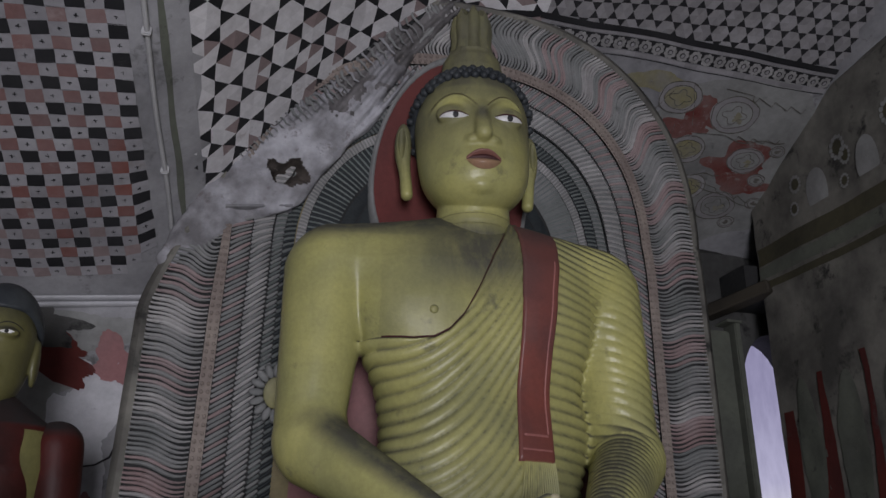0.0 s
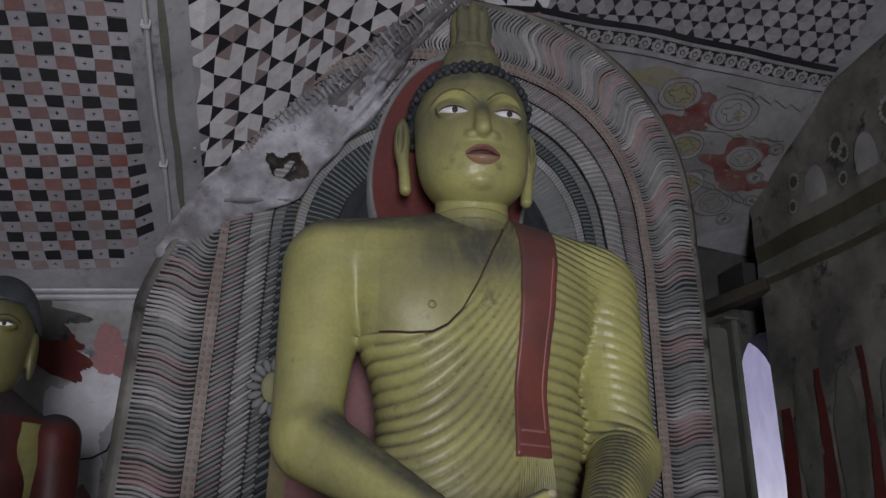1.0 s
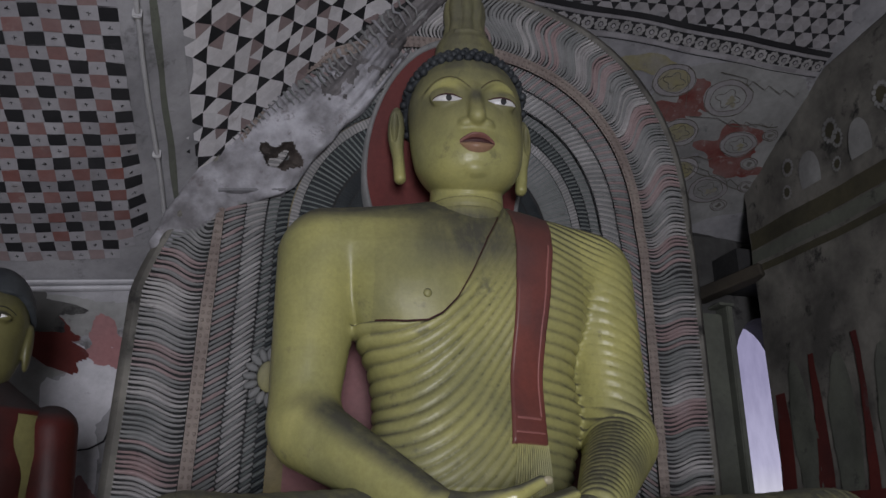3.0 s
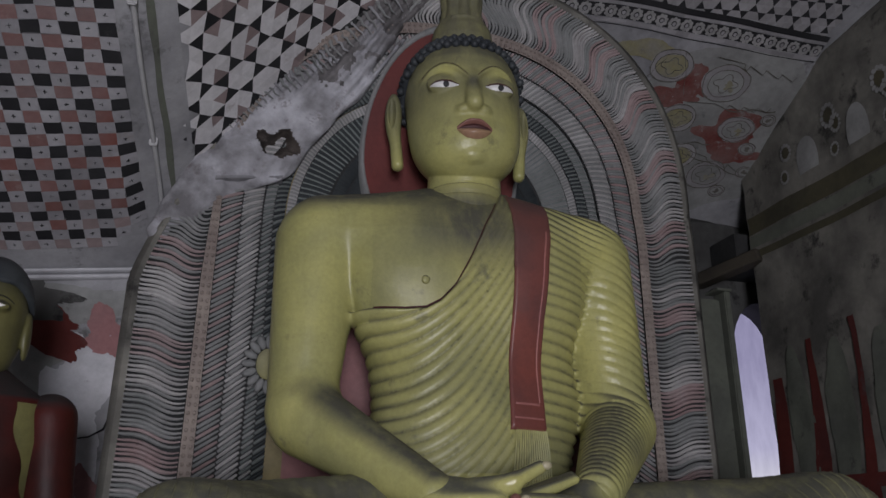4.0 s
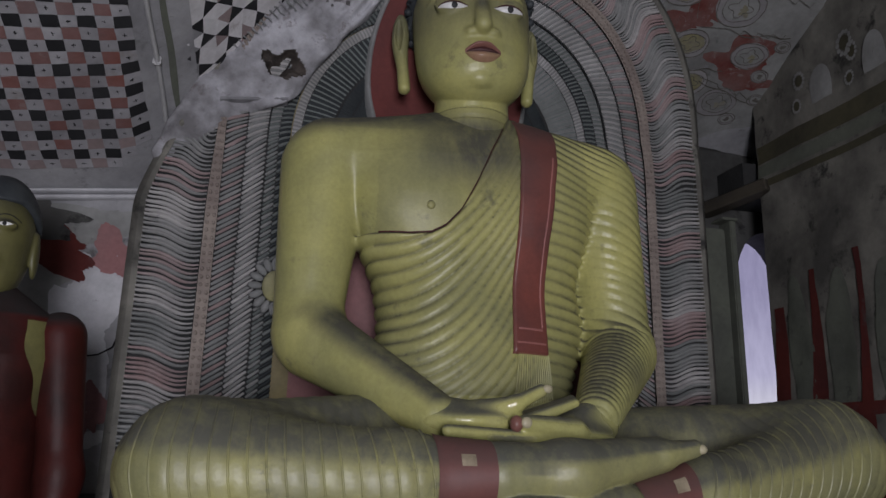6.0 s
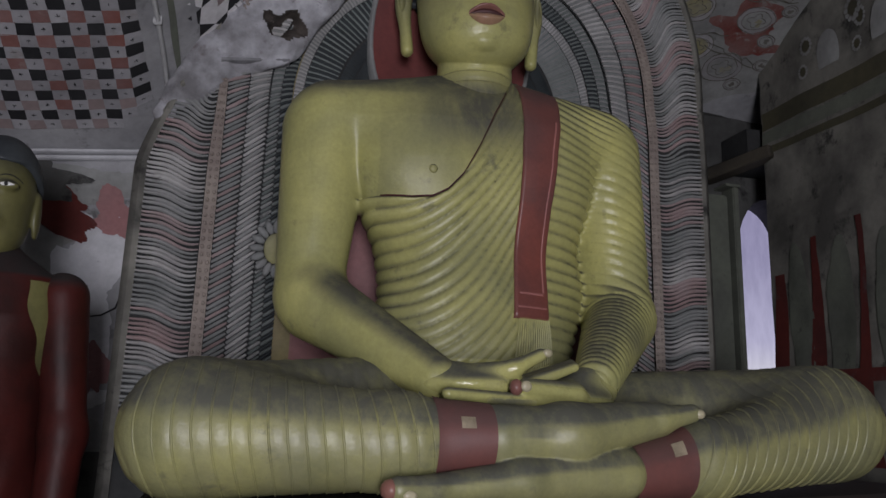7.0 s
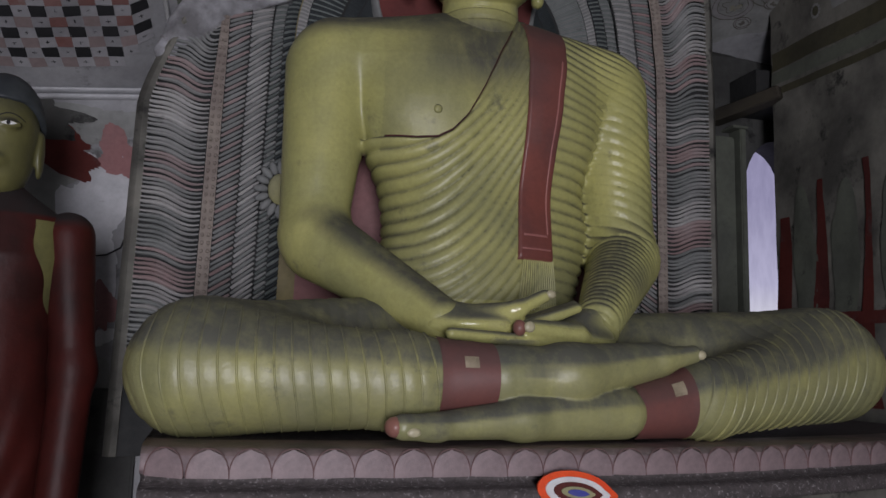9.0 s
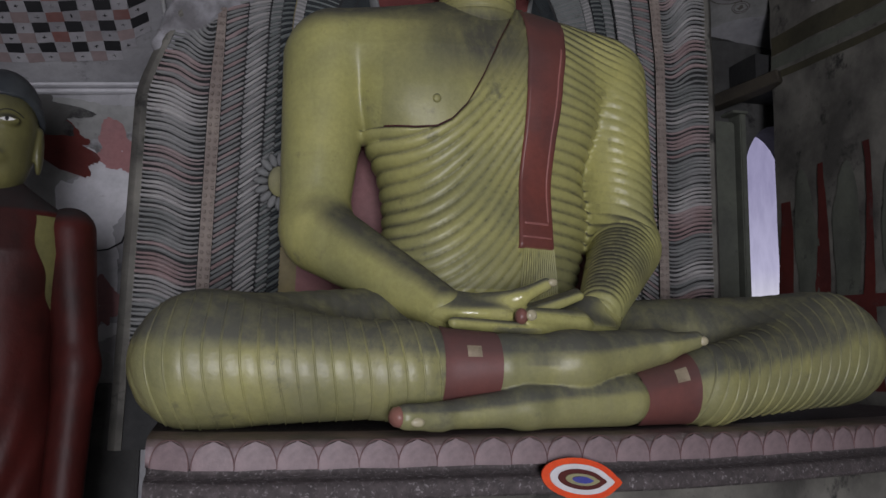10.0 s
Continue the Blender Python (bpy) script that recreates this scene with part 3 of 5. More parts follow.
class Shells:
    """Several closed shells that become the one mesh of a figure."""

    def __init__(self):
        self.V, self.Q, self.I, self.n = [], [], [], 0

    def add(self, V, Q, mi):
        self.V.append(np.asarray(V, float))
        self.Q += [tuple(int(i) + self.n for i in q) for q in Q]
        self.I += list(mi) if hasattr(mi, "__len__") else [mi] * len(Q)
        self.n += len(V)

    def ball(self, c, r, mi, seg=10, rings=6, rot=None):
        b = bmesh.new()
        bmesh.ops.create_uvsphere(b, u_segments=seg, v_segments=rings, radius=1)
        bmesh.ops.scale(b, vec=r, verts=b.verts)
        if rot:
            bmesh.ops.rotate(b, cent=(0, 0, 0), matrix=rot, verts=b.verts)
        bmesh.ops.translate(b, vec=c, verts=b.verts)
        b.verts.index_update()
        self.add([v.co for v in b.verts], [[v.index for v in f.verts] for f in b.faces], mi)
        b.free()

    def sheet(self, P, mi, flip=False):
        R, C = P.shape[:2]
        Q = [(r * C + c, r * C + c + 1, (r + 1) * C + c + 1, (r + 1) * C + c) for r in range(R - 1) for c in range(C - 1)]
        self.add(P.reshape(-1, 3), [q[::-1] for q in Q] if flip else Q, mi)

    def mesh(self, name, mats, dust_dark=None):
        V = np.concatenate(self.V)
        me = mesh_from(name, V, self.Q, mats, self.I, True)
        if dust_dark:
            N = np.zeros(len(V) * 3)
            me.vertices.foreach_get("normal", N)
            a = me.attributes.new("dust_dark", "FLOAT", "POINT")
            a.data.foreach_set("value", dust_dark(V, N.reshape(-1, 3)).astype(np.float32))
        return me


def front(f, x, z, y0=-1.2, y1=0.3, n=160):
    """The foremost y at which the line through (x, z) meets f = 0."""
    ys_ = np.linspace(y0, y1, n)
    D = f(x[..., None] + 0 * ys_, ys_ + 0 * x[..., None], z[..., None] + 0 * ys_)
    k = np.argmax(D < 0, axis=-1)
    k = np.where((D < 0).any(-1), np.maximum(k, 1), n - 1)
    d0, d1 = np.take_along_axis(D, (k - 1)[..., None], -1)[..., 0], np.take_along_axis(D, k[..., None], -1)[..., 0]
    t = np.clip(d0 / np.where(abs(d0 - d1) < 1e-9, 1, d0 - d1), 0, 1)
    return ys_[k - 1] + t * (ys_[1] - ys_[0])


def pulse(u, sharp=2.0):
    """Rounded folds with a narrow crease at whole numbers."""
    return np.abs(np.sin(np.pi * u)) ** (1 / sharp)


# ---- the seated figure ----
SX = -0.06
TZ = [1.3, 1.55, 1.75, 1.95, 2.15, 2.3, 2.45, 2.6, 2.7, 2.78, 2.86]
TA = [0.42, 0.40, 0.355, 0.33, 0.34, 0.37, 0.405, 0.43, 0.38, 0.24, 0.12]
TB = [0.30, 0.27, 0.235, 0.215, 0.215, 0.225, 0.235, 0.215, 0.17, 0.125, 0.09]


def robe_edge(x):
    return np.interp(x, [-0.42, -0.34, -0.26, -0.19, -0.14, -0.09, -0.03, 0.03, 0.1, 0.2], [2.312, 2.308, 2.303, 2.308, 2.335, 2.39, 2.5, 2.63, 2.75, 2.95])


def torso_plain(x, Y, Z):
    a, b_ = np.interp(Z, TZ, TA), np.interp(Z, TZ, TB)
    slim = np.exp(-((Z - 2.02) / 0.2) ** 2)
    a = np.where(x < 0, a - 0.03 * slim, a + 0.09 * slim)
    yc = 0.02 + 0.25 * np.maximum(Z - 2.6, 0)
    r = np.sqrt((x / a) ** 2 + ((Y - yc) / b_) ** 2)
    d = (r - 1) * np.minimum(a, b_) * 0.85
    d = np.maximum(d, Z - 2.86)
    chest = np.minimum(ellipsoid(x, Y, Z, (-0.19, -0.085, 2.44), (0.21, 0.115, 0.19)), ellipsoid(x, Y, Z, (0.19, -0.085, 2.44), (0.21, 0.115, 0.19)))
    d = smin(d, chest, 0.11)
    d = smin(d, ellipsoid(x, Y, Z, (0, -0.01, 2.6), (0.4, 0.15, 0.18)), 0.1)
    for s in (-1, 1):
        d = smin(d, capsule(x, Y, Z, (s * 0.16, 0.05, 2.705), (s * 0.52, 0.03, 2.63), 0.085, 0.135), 0.11)
    belly = ellipsoid(x, Y, Z, (0, -0.08, 1.85), (0.27, 0.155, 0.25))
    return smin(d, belly, 0.08)


def fold_phase(x, Z):
    """Folds rise towards the shoulder, and spread as they rise."""
    k_ = np.clip((x + 0.34) / 0.44, 0, 1.2)
    ph = (2.305 + 0.4 * k_ ** 2.0 - Z) / (0.045 + 0.009 * k_) + 0.12 * np.sin(9 * Z)
    return np.where(x > 0.2, (Z + (0.08 + 0.45 * np.clip((Z - 2.35) / 0.35, 0, 1)) * (x - 0.2)) / 0.042, ph)


def torso(X, Y, Z):
    x = X - SX
    d = torso_plain(x, Y, Z)
    e = robe_edge(x)
    below = (e - Z)
    ph = fold_phase(x, Z)
    robe = (np.clip(below / 0.008, 0, 1) * np.clip((Z - 1.3) / 0.05, 0, 1))
    back = np.clip((0.12 - Y) / 0.05, 0, 1)
    d = d - robe * (0.006 + 0.009 * pulse(ph, 1.9) * back)
    return d


def arm_left(X, Y, Z):
    """The arm in the pleated sleeve."""
    x = X - SX
    up = capsule(x, Y, Z, (0.545, 0.03, 2.60), (0.575, -0.03, 1.98), 0.155, 0.125)
    fo = capsule(x, Y, Z, (0.565, -0.08, 1.93), (0.29, -0.45, 1.70), 0.125, 0.07)
    along = (0.565 - x) * 0.534 + (-0.08 - Y) * 0.718 + (1.93 - Z) * 0.446
    ph = np.where(up < fo + 0.02, (Z + 0.26 * (x - 0.55) + 0.9 * np.maximum(x - 0.5, 0) ** 2 + 0.006 * np.sin(Z * 17)) / 0.04, along / 0.027)
    return smin(up, fo, 0.06) - np.where(up < fo + 0.02, 0.0066, 0.006) * pulse(ph, 1.8) * np.clip((0.16 - Y) / 0.05, 0, 1)


def arm_right(X, Y, Z):
    x = X - SX
    up = capsule(x, Y, Z, (-0.53, 0.03, 2.58), (-0.575, -0.03, 1.98), 0.16, 0.114)
    fo = capsule(x, Y, Z, (-0.55, -0.08, 1.93), (-0.24, -0.47, 1.68), 0.125, 0.07)
    return smin(up, fo, 0.06)


def body(X, Y, Z):
    d = smin(torso(X, Y, Z), arm_right(X, Y, Z), 0.022)
    return smin(d, arm_left(X, Y, Z), 0.02)


def fingers(X, Y, Z):
    x = X - SX
    d = ellipsoid(x, Y, Z, (-0.12, -0.5, 1.665), (0.15, 0.085, 0.042))
    d = smin(d, capsule(x, Y, Z, (-0.24, -0.46, 1.68), (-0.1, -0.5, 1.67), 0.062, 0.045), 0.04)
    # thumb and long fingers of the upper hand
    d = smin(d, capsule(x, Y, Z, (-0.12, -0.52, 1.695), (-0.02, -0.55, 1.715), 0.03, 0.024), 0.02)
    d = smin(d, capsule(x, Y, Z, (-0.02, -0.55, 1.715), (0.06, -0.55, 1.755), 0.023, 0.019), 0.015)
    for k in range(4):
        d = smin(d, capsule(x, Y, Z, (0.0, -0.42 - 0.04 * k, 1.662), (0.21 - 0.012 * k, -0.43 - 0.035 * k, 1.742 - 0.006 * k), 0.024, 0.014), 0.008)
    # lower hand
    e = ellipsoid(x, Y, Z, (0.14, -0.5, 1.625), (0.17, 0.1, 0.045))
    e = smin(e, capsule(x, Y, Z, (0.29, -0.45, 1.69), (0.17, -0.5, 1.64), 0.066, 0.055), 0.04)
    e = smin(e, capsule(x, Y, Z, (0.15, -0.58, 1.645), (-0.01, -0.61, 1.655), 0.034, 0.027), 0.02)
    for k in range(4):
        e = smin(e, capsule(x, Y, Z, (0.08, -0.46 - 0.045 * k, 1.612), (-0.2 - 0.016 * k, -0.5 - 0.045 * k, 1.632), 0.022, 0.017), 0.008)
    return np.minimum(d, e)


RLEG = ((-0.93, -0.56, 1.525), (-0.14, -0.70, 1.53))
LLEG = ((1.105, -0.46, 1.568), (0.2, -0.70, 1.435))


def leg_base(x, Y, Z, right):
    Y, Z = Y + 0.045, Z + 0.012
    if right:
        d = capsule(x, Y, Z, RLEG[0], (-0.4, -0.64, 1.515), 0.165, 0.128)
        d = smin(d, capsule(x, Y, Z, (-0.4, -0.64, 1.515), RLEG[1], 0.125, 0.088), 0.05)
        th = capsule(x, Y, Z, (-0.3, -0.2, 1.622), (-0.88, -0.44, 1.562), 0.155, 0.155)
        return smin(d, th, 0.15) + 0.008
    d = capsule(x, Y, Z, LLEG[0], (0.5, -0.64, 1.475), 0.165, 0.11)
    d = smin(d, capsule(x, Y, Z, (0.5, -0.64, 1.475), LLEG[1], 0.11, 0.07), 0.05)
    th = capsule(x, Y, Z, (0.25, -0.12, 1.595), (1.06, -0.38, 1.62), 0.15, 0.155)
    return smin(d, th, 0.15) + 0.008


def legs(X, Y, Z):
    x = X - SX
    a, c = leg_base(x, Y, Z, True), leg_base(x, Y, Z, False)
    # each pleat swells a little between its seams
    for (p0, p1), x0, gap, slant, end in ((RLEG, -1.045, 0.0445, -0.015, -0.33), (LLEG, 0.455, 0.0425, 0.04, 2.0)):
        t = np.clip((x - p0[0]) / (p1[0] - p0[0]), 0, 1)
        cy, cz = p0[1] + (p1[1] - p0[1]) * t - 0.045, p0[2] + (p1[2] - p0[2]) * t - 0.012
        sn = (Z - cz) / np.sqrt((Z - cz) ** 2 + (Y - cy) ** 2 + 1e-6)
        bow = np.clip(0.04 * (1 - (x + 1.045) / 0.6), 0, 0.04) if p0[0] < 0 else 0.0
        swell = 0.0034 * pulse((x - x0 - bow * sn * sn - slant * sn) / gap, 2.0)
        if p0[0] < 0:
            a = a - swell * np.clip((end - x) / 0.03, 0, 1)
        else:
            c = c - swell * np.clip((x - 0.44) / 0.03, 0, 1)
    lap = ellipsoid(x, Y, Z, (0, -0.3, 1.5), (0.75, 0.36, 0.14))
    d = smin(np.minimum(a, c), lap, 0.05)
    d = np.maximum(d, 1.352 - Z)
    return d


def feet(X, Y, Z):
    x = X - SX
    Y, Z = Y + 0.045, Z + 0.012
    d = capsule(x, Y, Z, (-0.14, -0.70, 1.53), (0.05, -0.71, 1.535), 0.086, 0.075, (1, 1, 1.0))
    d = smin(d, capsule(x, Y, Z, (0.05, -0.70, 1.54), (0.34, -0.66, 1.585), 0.078, 0.05, (1, 1.25, 1.05)), 0.05)
    d = smin(d, capsule(x, Y, Z, (0.34, -0.7, 1.585), (0.44, -0.69, 1.605), 0.034, 0.026), 0.02)
    for k in range(3):
        d = smin(d, capsule(x, Y, Z, (0.34, -0.665 + 0.04 * k, 1.595), (0.42, -0.655 + 0.04 * k, 1.61), 0.026, 0.02), 0.01)
    e = capsule(x, Y, Z, (0.2, -0.71, 1.44), (-0.1, -0.75, 1.425), 0.075, 0.06, (1, 1, 0.95))
    e = smin(e, capsule(x, Y, Z, (-0.1, -0.75, 1.425), (-0.36, -0.78, 1.405), 0.058, 0.036, (1, 1.2, 0.9)), 0.03)
    e = smin(e, capsule(x, Y, Z, (-0.34, -0.8, 1.405), (-0.43, -0.82, 1.408), 0.034, 0.032), 0.02)
    return np.maximum(np.minimum(d, e), 1.362 - Z)


def head(X, Y, Z):
    x = X - SX
    d = ellipsoid(x, Y, Z, (0, 0.02, 3.24), (0.232, 0.235, 0.27))
    d = smin(d, ellipsoid(x, Y, Z, (0, -0.025, 3.07), (0.22, 0.205, 0.215)), 0.06)
    d = smin(d, ellipsoid(x, Y, Z, (0, -0.05, 2.98), (0.18, 0.165, 0.125)), 0.05)
    d = smin(d, ellipsoid(x, Y, Z, (0, -0.13, 2.945), (0.125, 0.09, 0.08)), 0.08)
    d = smin(d, capsule(x, Y, Z, (0, 0.01, 2.7), (0, 0.0, 2.95), 0.152, 0.138), 0.005)
    # neck creases
    d = d + 0.007 * np.exp(-((Z - 2.825 - 0.15 * x * x) / 0.004) ** 2) + 0.007 * np.exp(-((Z - 2.785 - 0.15 * x * x) / 0.004) ** 2)
    ax_ = np.abs(x)
    # eye hollows, brows, nose
    d = d + 0.02 * np.exp(-((ax_ - 0.1) / 0.05) ** 2 - ((Z - 3.205) / 0.03) ** 2) * (Y < 0)
    bz = 3.282 - 7.5 * (ax_ - 0.11) ** 2
    d = d - 0.012 * np.exp(-((Z - bz) / 0.012) ** 2) * np.clip((0.2 - ax_) / 0.04, 0, 1) * (Y < 0)
    d = smin(d, capsule(x, Y, Z, (0, -0.205, 3.235), (0, -0.25, 3.10), 0.018, 0.033), 0.025)
    d = smin(d, ellipsoid(ax_, Y, Z, (0.042, -0.215, 3.078), (0.027, 0.03, 0.022)), 0.012)
    # lids
    d = smin(d, ellipsoid(ax_, Y, Z, (0.105, -0.178, 3.205), (0.066, 0.037, 0.045)), 0.012)
    # mouth and chin
    d = smin(d, ellipsoid(x, Y, Z, (0, -0.193, 2.995), (0.09, 0.05, 0.055)), 0.025)
    d = smin(d, ellipsoid(x, Y, Z, (0, -0.193, 2.908), (0.06, 0.042, 0.038)), 0.006)
    return d


def hair(X, Y, Z):
    x = X - SX
    d = ellipsoid(x, Y, Z, (0, 0.03, 3.245), (0.252, 0.25, 0.272))
    line = 3.392 - 0.9 * np.maximum(0, Y + 0.14) ** 1.2
    return np.maximum(d, line - Z)


def flame(X, Y, Z):
    x = X - SX
    r = np.interp(Z, [3.42, 3.5, 3.55, 3.6, 3.66, 3.72, 3.78, 3.83], [0.12, 0.13, 0.122, 0.095, 0.085, 0.092, 0.085, 0.06])
    d = np.sqrt(x * x + ((Y - 0.0) * 1.1) ** 2) - r
    a_ = np.arctan2(x, -Y)
    d = d + np.where(Z > 3.6, 0.014, 0.0) * (1 - np.abs(np.cos(a_ * 4)))
    d = d - 0.012 * np.exp(-((Z - 3.585) / 0.008) ** 2) * (np.abs(x) < 0.06)
    return np.maximum(np.maximum(d * 0.9, Z - 3.8 - 0.03 * np.cos(a_ * 6)), 3.42 - Z)


fig = Shells()
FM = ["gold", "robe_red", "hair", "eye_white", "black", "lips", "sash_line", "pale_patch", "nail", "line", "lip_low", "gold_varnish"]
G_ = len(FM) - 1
fig.add(*surface_net(body, (-0.88, -0.58, 1.42), (0.72, 0.3, 2.9), 0.0064), 0)
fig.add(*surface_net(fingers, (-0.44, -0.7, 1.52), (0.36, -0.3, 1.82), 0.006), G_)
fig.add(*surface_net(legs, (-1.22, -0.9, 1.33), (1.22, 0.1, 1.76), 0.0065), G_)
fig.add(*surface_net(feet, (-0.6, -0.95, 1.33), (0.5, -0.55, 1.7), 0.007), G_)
fig.add(*surface_net(head, (-0.34, -0.32, 2.7), (0.22, 0.32, 3.52), 0.006), 0)
fig.add(*surface_net(hair, (-0.36, -0.28, 3.1), (0.24, 0.34, 3.58), 0.01), 2)
fig.add(*surface_net(flame, (-0.22, -0.16, 3.40), (0.1, 0.16, 3.86), 0.007), 0)

# curls in rows over the hair
for row in range(11):
    el = radians(-8 + row * 8.5)
    nn = max(6, int(44 * math.cos(el)))
    for k in range(nn):
        a = 2 * math.pi * (k + 0.5 * (row % 2)) / nn
        p = np.array([SX + 0.252 * math.cos(el) * math.sin(a), 0.03 - 0.25 * math.cos(el) * math.cos(a), 3.245 + 0.272 * math.sin(el)])
        if hair(p[0], p[1], p[2]) < 0.012:
            fig.ball(p, (0.0185, 0.0185, 0.0175), 2, 8, 5)

# long ears
for s in (-1, 1):
    def ear(X, Y, Z, s=s):
        x = s * (X - SX) + (0.016 if s > 0 else 0.0)
        Y = Y - (0.04 if s > 0 else 0.0)
        d = ellipsoid(x, Y, Z, (0.276, 0.06, 3.18), (0.034, 0.042, 0.105))
        d = smin(d, capsule(x, Y, Z, (0.272, 0.055, 3.12), (0.258, 0.045, 2.96), 0.023, 0.024, (1, 1.2, 1)), 0.015)
        d = np.maximum(d, -ellipsoid(x, Y, Z, (0.286, 0.012, 3.185), (0.017, 0.035, 0.08)))
        return d
    c = SX + s * 0.265
    fig.add(*surface_net(ear, (c - 0.075, -0.03, 2.9), (c + 0.055, 0.19, 3.32), 0.005), 0)


def on_face(u, w, lift):
    y = front(head, SX + u, w, -0.4, 0.1, 240)
    return np.stack([SX + u, y - lift, w], -1)


# painted eyes, brows, lips and collar lines
tt = np.linspace(-1, 1, 15)
for s in (-1, 1):
    U = s * (0.106 + 0.055 * tt)
    up_, lo_ = 3.188 + 0.011 * (1 - tt ** 2) ** 0.8 - 0.003 * tt, 3.186 - 0.0095 * (1 - tt ** 2) - 0.003 * tt
    q = np.linspace(0, 1, 5)[:, None]
    fig.sheet(on_face(U + 0 * q, lo_ + (up_ - lo_) * q, 0.0025), 3, s > 0)
    fig.sheet(on_face(U + 0 * q, up_ + (0.0075 * (1 - 0.5 * tt ** 2) * (q - 0.1)), 0.0035), 9, s > 0)
    a = np.linspace(0, 2 * math.pi, 17)[None, :]
    rr_ = np.linspace(0.001, 1, 3)[:, None]
    fig.sheet(on_face(s * 0.106 + 0.004 + 0.0118 * rr_ * np.cos(a), 3.188 + 0.0118 * rr_ * np.sin(a), 0.005), 4)
    uu = 0.02 + 0.165 * np.linspace(0, 1, 21)
    bz_ = 3.292 - 7.5 * (uu - 0.11) ** 2
    fig.sheet(on_face(s * uu + 0 * q, bz_ + 0.0055 * (q - 0.5), 0.003), 9, s > 0)
U = 0.066 * tt
q = np.linspace(0, 1, 7)[:, None]
bow = 3.036 - 0.006 * np.exp(-(tt / 0.14) ** 2) - 0.038 * np.abs(tt) ** 1.8
seam = 3.008 - 0.022 * tt ** 2
gap = seam - 0.019 * (1 - tt ** 2)
low = 2.948 + 0.036 * np.abs(tt) ** 2.5
for hi_, lo_, swell_, mt_ in ((bow, seam, 0.02, 5), (seam, gap, 0.005, 9), (gap, low, 0.02, 10)):
    P = on_face(U + 0 * q, lo_ + (hi_ - lo_) * q, 0.003)
    P[..., 1] -= swell_ * np.sin(np.pi * q) * (1 - tt ** 2)
    fig.sheet(P, mt_)

# nipple, dark edge of the robe
yy = front(torso, np.array([SX - 0.195]), np.array([2.40]))
fig.ball((SX - 0.195, float(yy[0]), 2.40), (0.016, 0.009, 0.016), 0, 10, 6)
xe = np.linspace(-0.36, 0.1, 60)
q = np.linspace(-1, 1, 3)[:, None]
ze = robe_edge(xe) + 0.004 * q
fig.sheet(np.stack([SX + xe + 0 * q, front(torso, SX + xe + 0 * q, ze) - 0.0035, ze], -1), 9)


def plain_front(X, Y, Z):
    return torso_plain(X - SX, Y, Z)


def sash_sheet(x0a, x1a, z0, z1, lift, mi, n=24, m_=80):
    """A flat cloth band down the chest; x0a and x1a give its sides by height."""
    zz = np.linspace(z0, z1, m_)[:, None]
    k = np.linspace(0, 1, n)[None, :]
    X = x0a(zz) + (x1a(zz) - x0a(zz)) * k
    Zg = zz + 0 * k
    y = front(plain_front, X, Zg) - lift
    P_ = np.stack([X, y, Zg], -1)
    P_[:, 0, 1] += 0.009
    P_[:, -1, 1] += 0.009
    P_[0, :, 1] += 0.01
    fig.sheet(P_, mi)


sl = lambda z: np.interp(z, [1.9, 2.3, 2.5, 2.66, 2.8], [0.025, 0.052, 0.06, 0.074, 0.09])
sr = lambda z: np.interp(z, [1.9, 2.1, 2.3, 2.5, 2.7, 2.8], [0.17, 0.171, 0.178, 0.2, 0.238, 0.258])
sash_sheet(sl, sr, 1.9, 2.80, 0.034, 1)
sash_sheet(lambda z: sr(z) - 0.03, lambda z: sr(z) - 0.018, 1.99, 2.62, 0.037, 6, 4)
sash_sheet(lambda z: sl(z) + 0.012, lambda z: sr(z) - 0.018, 1.982, 1.992, 0.037, 6, 12, 4)
sash_sheet(lambda z: sl(z) + 0.004, lambda z: sr(z) - 0.004, 1.935, 1.943, 0.037, 6, 12, 4)
# frayed hem under the sash
for k in range(16):
    x0 = 0.045 + 0.008 * k
    zz = np.linspace(1.72, 1.905, 8)[:, None]
    kk = np.linspace(0, 1, 3)[None, :]
    X = x0 + 0.0075 * kk + (x0 - 0.105) * 0.35 * (1.905 - zz) / 0.18
    y = front(plain_front, X, zz + 0 * kk) - 0.022 - 0.006 * np.sin(np.pi * kk)
    fig.sheet(np.stack([X, y, zz + 0 * kk], -1), 0)


def cuff(axis, right, x0, x1, lift, mi, a0, a1, n=20):
    """A painted band round a leg between two distances along x."""
    th = np.linspace(a0, a1, 40)[None, :]
    xx = np.linspace(x0, x1, n)[:, None]
    (ax0_, ay0, az0), (ax1_, ay1, az1) = axis
    t = (xx - ax0_) / (ax1_ - ax0_)
    cy, cz = ay0 + (ay1 - ay0) * t - 0.045, az0 + (az1 - az0) * t - 0.012
    r = np.zeros_like(xx + th)
    for _ in range(28):
        d = leg_base(xx + 0 * th, cy - r * np.cos(th), cz + r * np.sin(th), right)
        r = r - d * 0.9
    r = r + lift
    P_ = np.stack([SX + xx + 0 * th, cy - r * np.cos(th), cz + r * np.sin(th)], -1)
    fig.sheet(P_, mi, True)


cuff(RLEG, True, -0.32, -0.17, 0.006, 1, radians(-95), radians(85))
cuff(RLEG, True, -0.262, -0.225, 0.009, 7, radians(14), radians(33), 4)
cuff(LLEG, False, 0.24, 0.42, 0.006, 1, radians(-75), radians(110))
cuff(LLEG, False, 0.345, 0.385, 0.009, 7, radians(18), radians(42), 4)


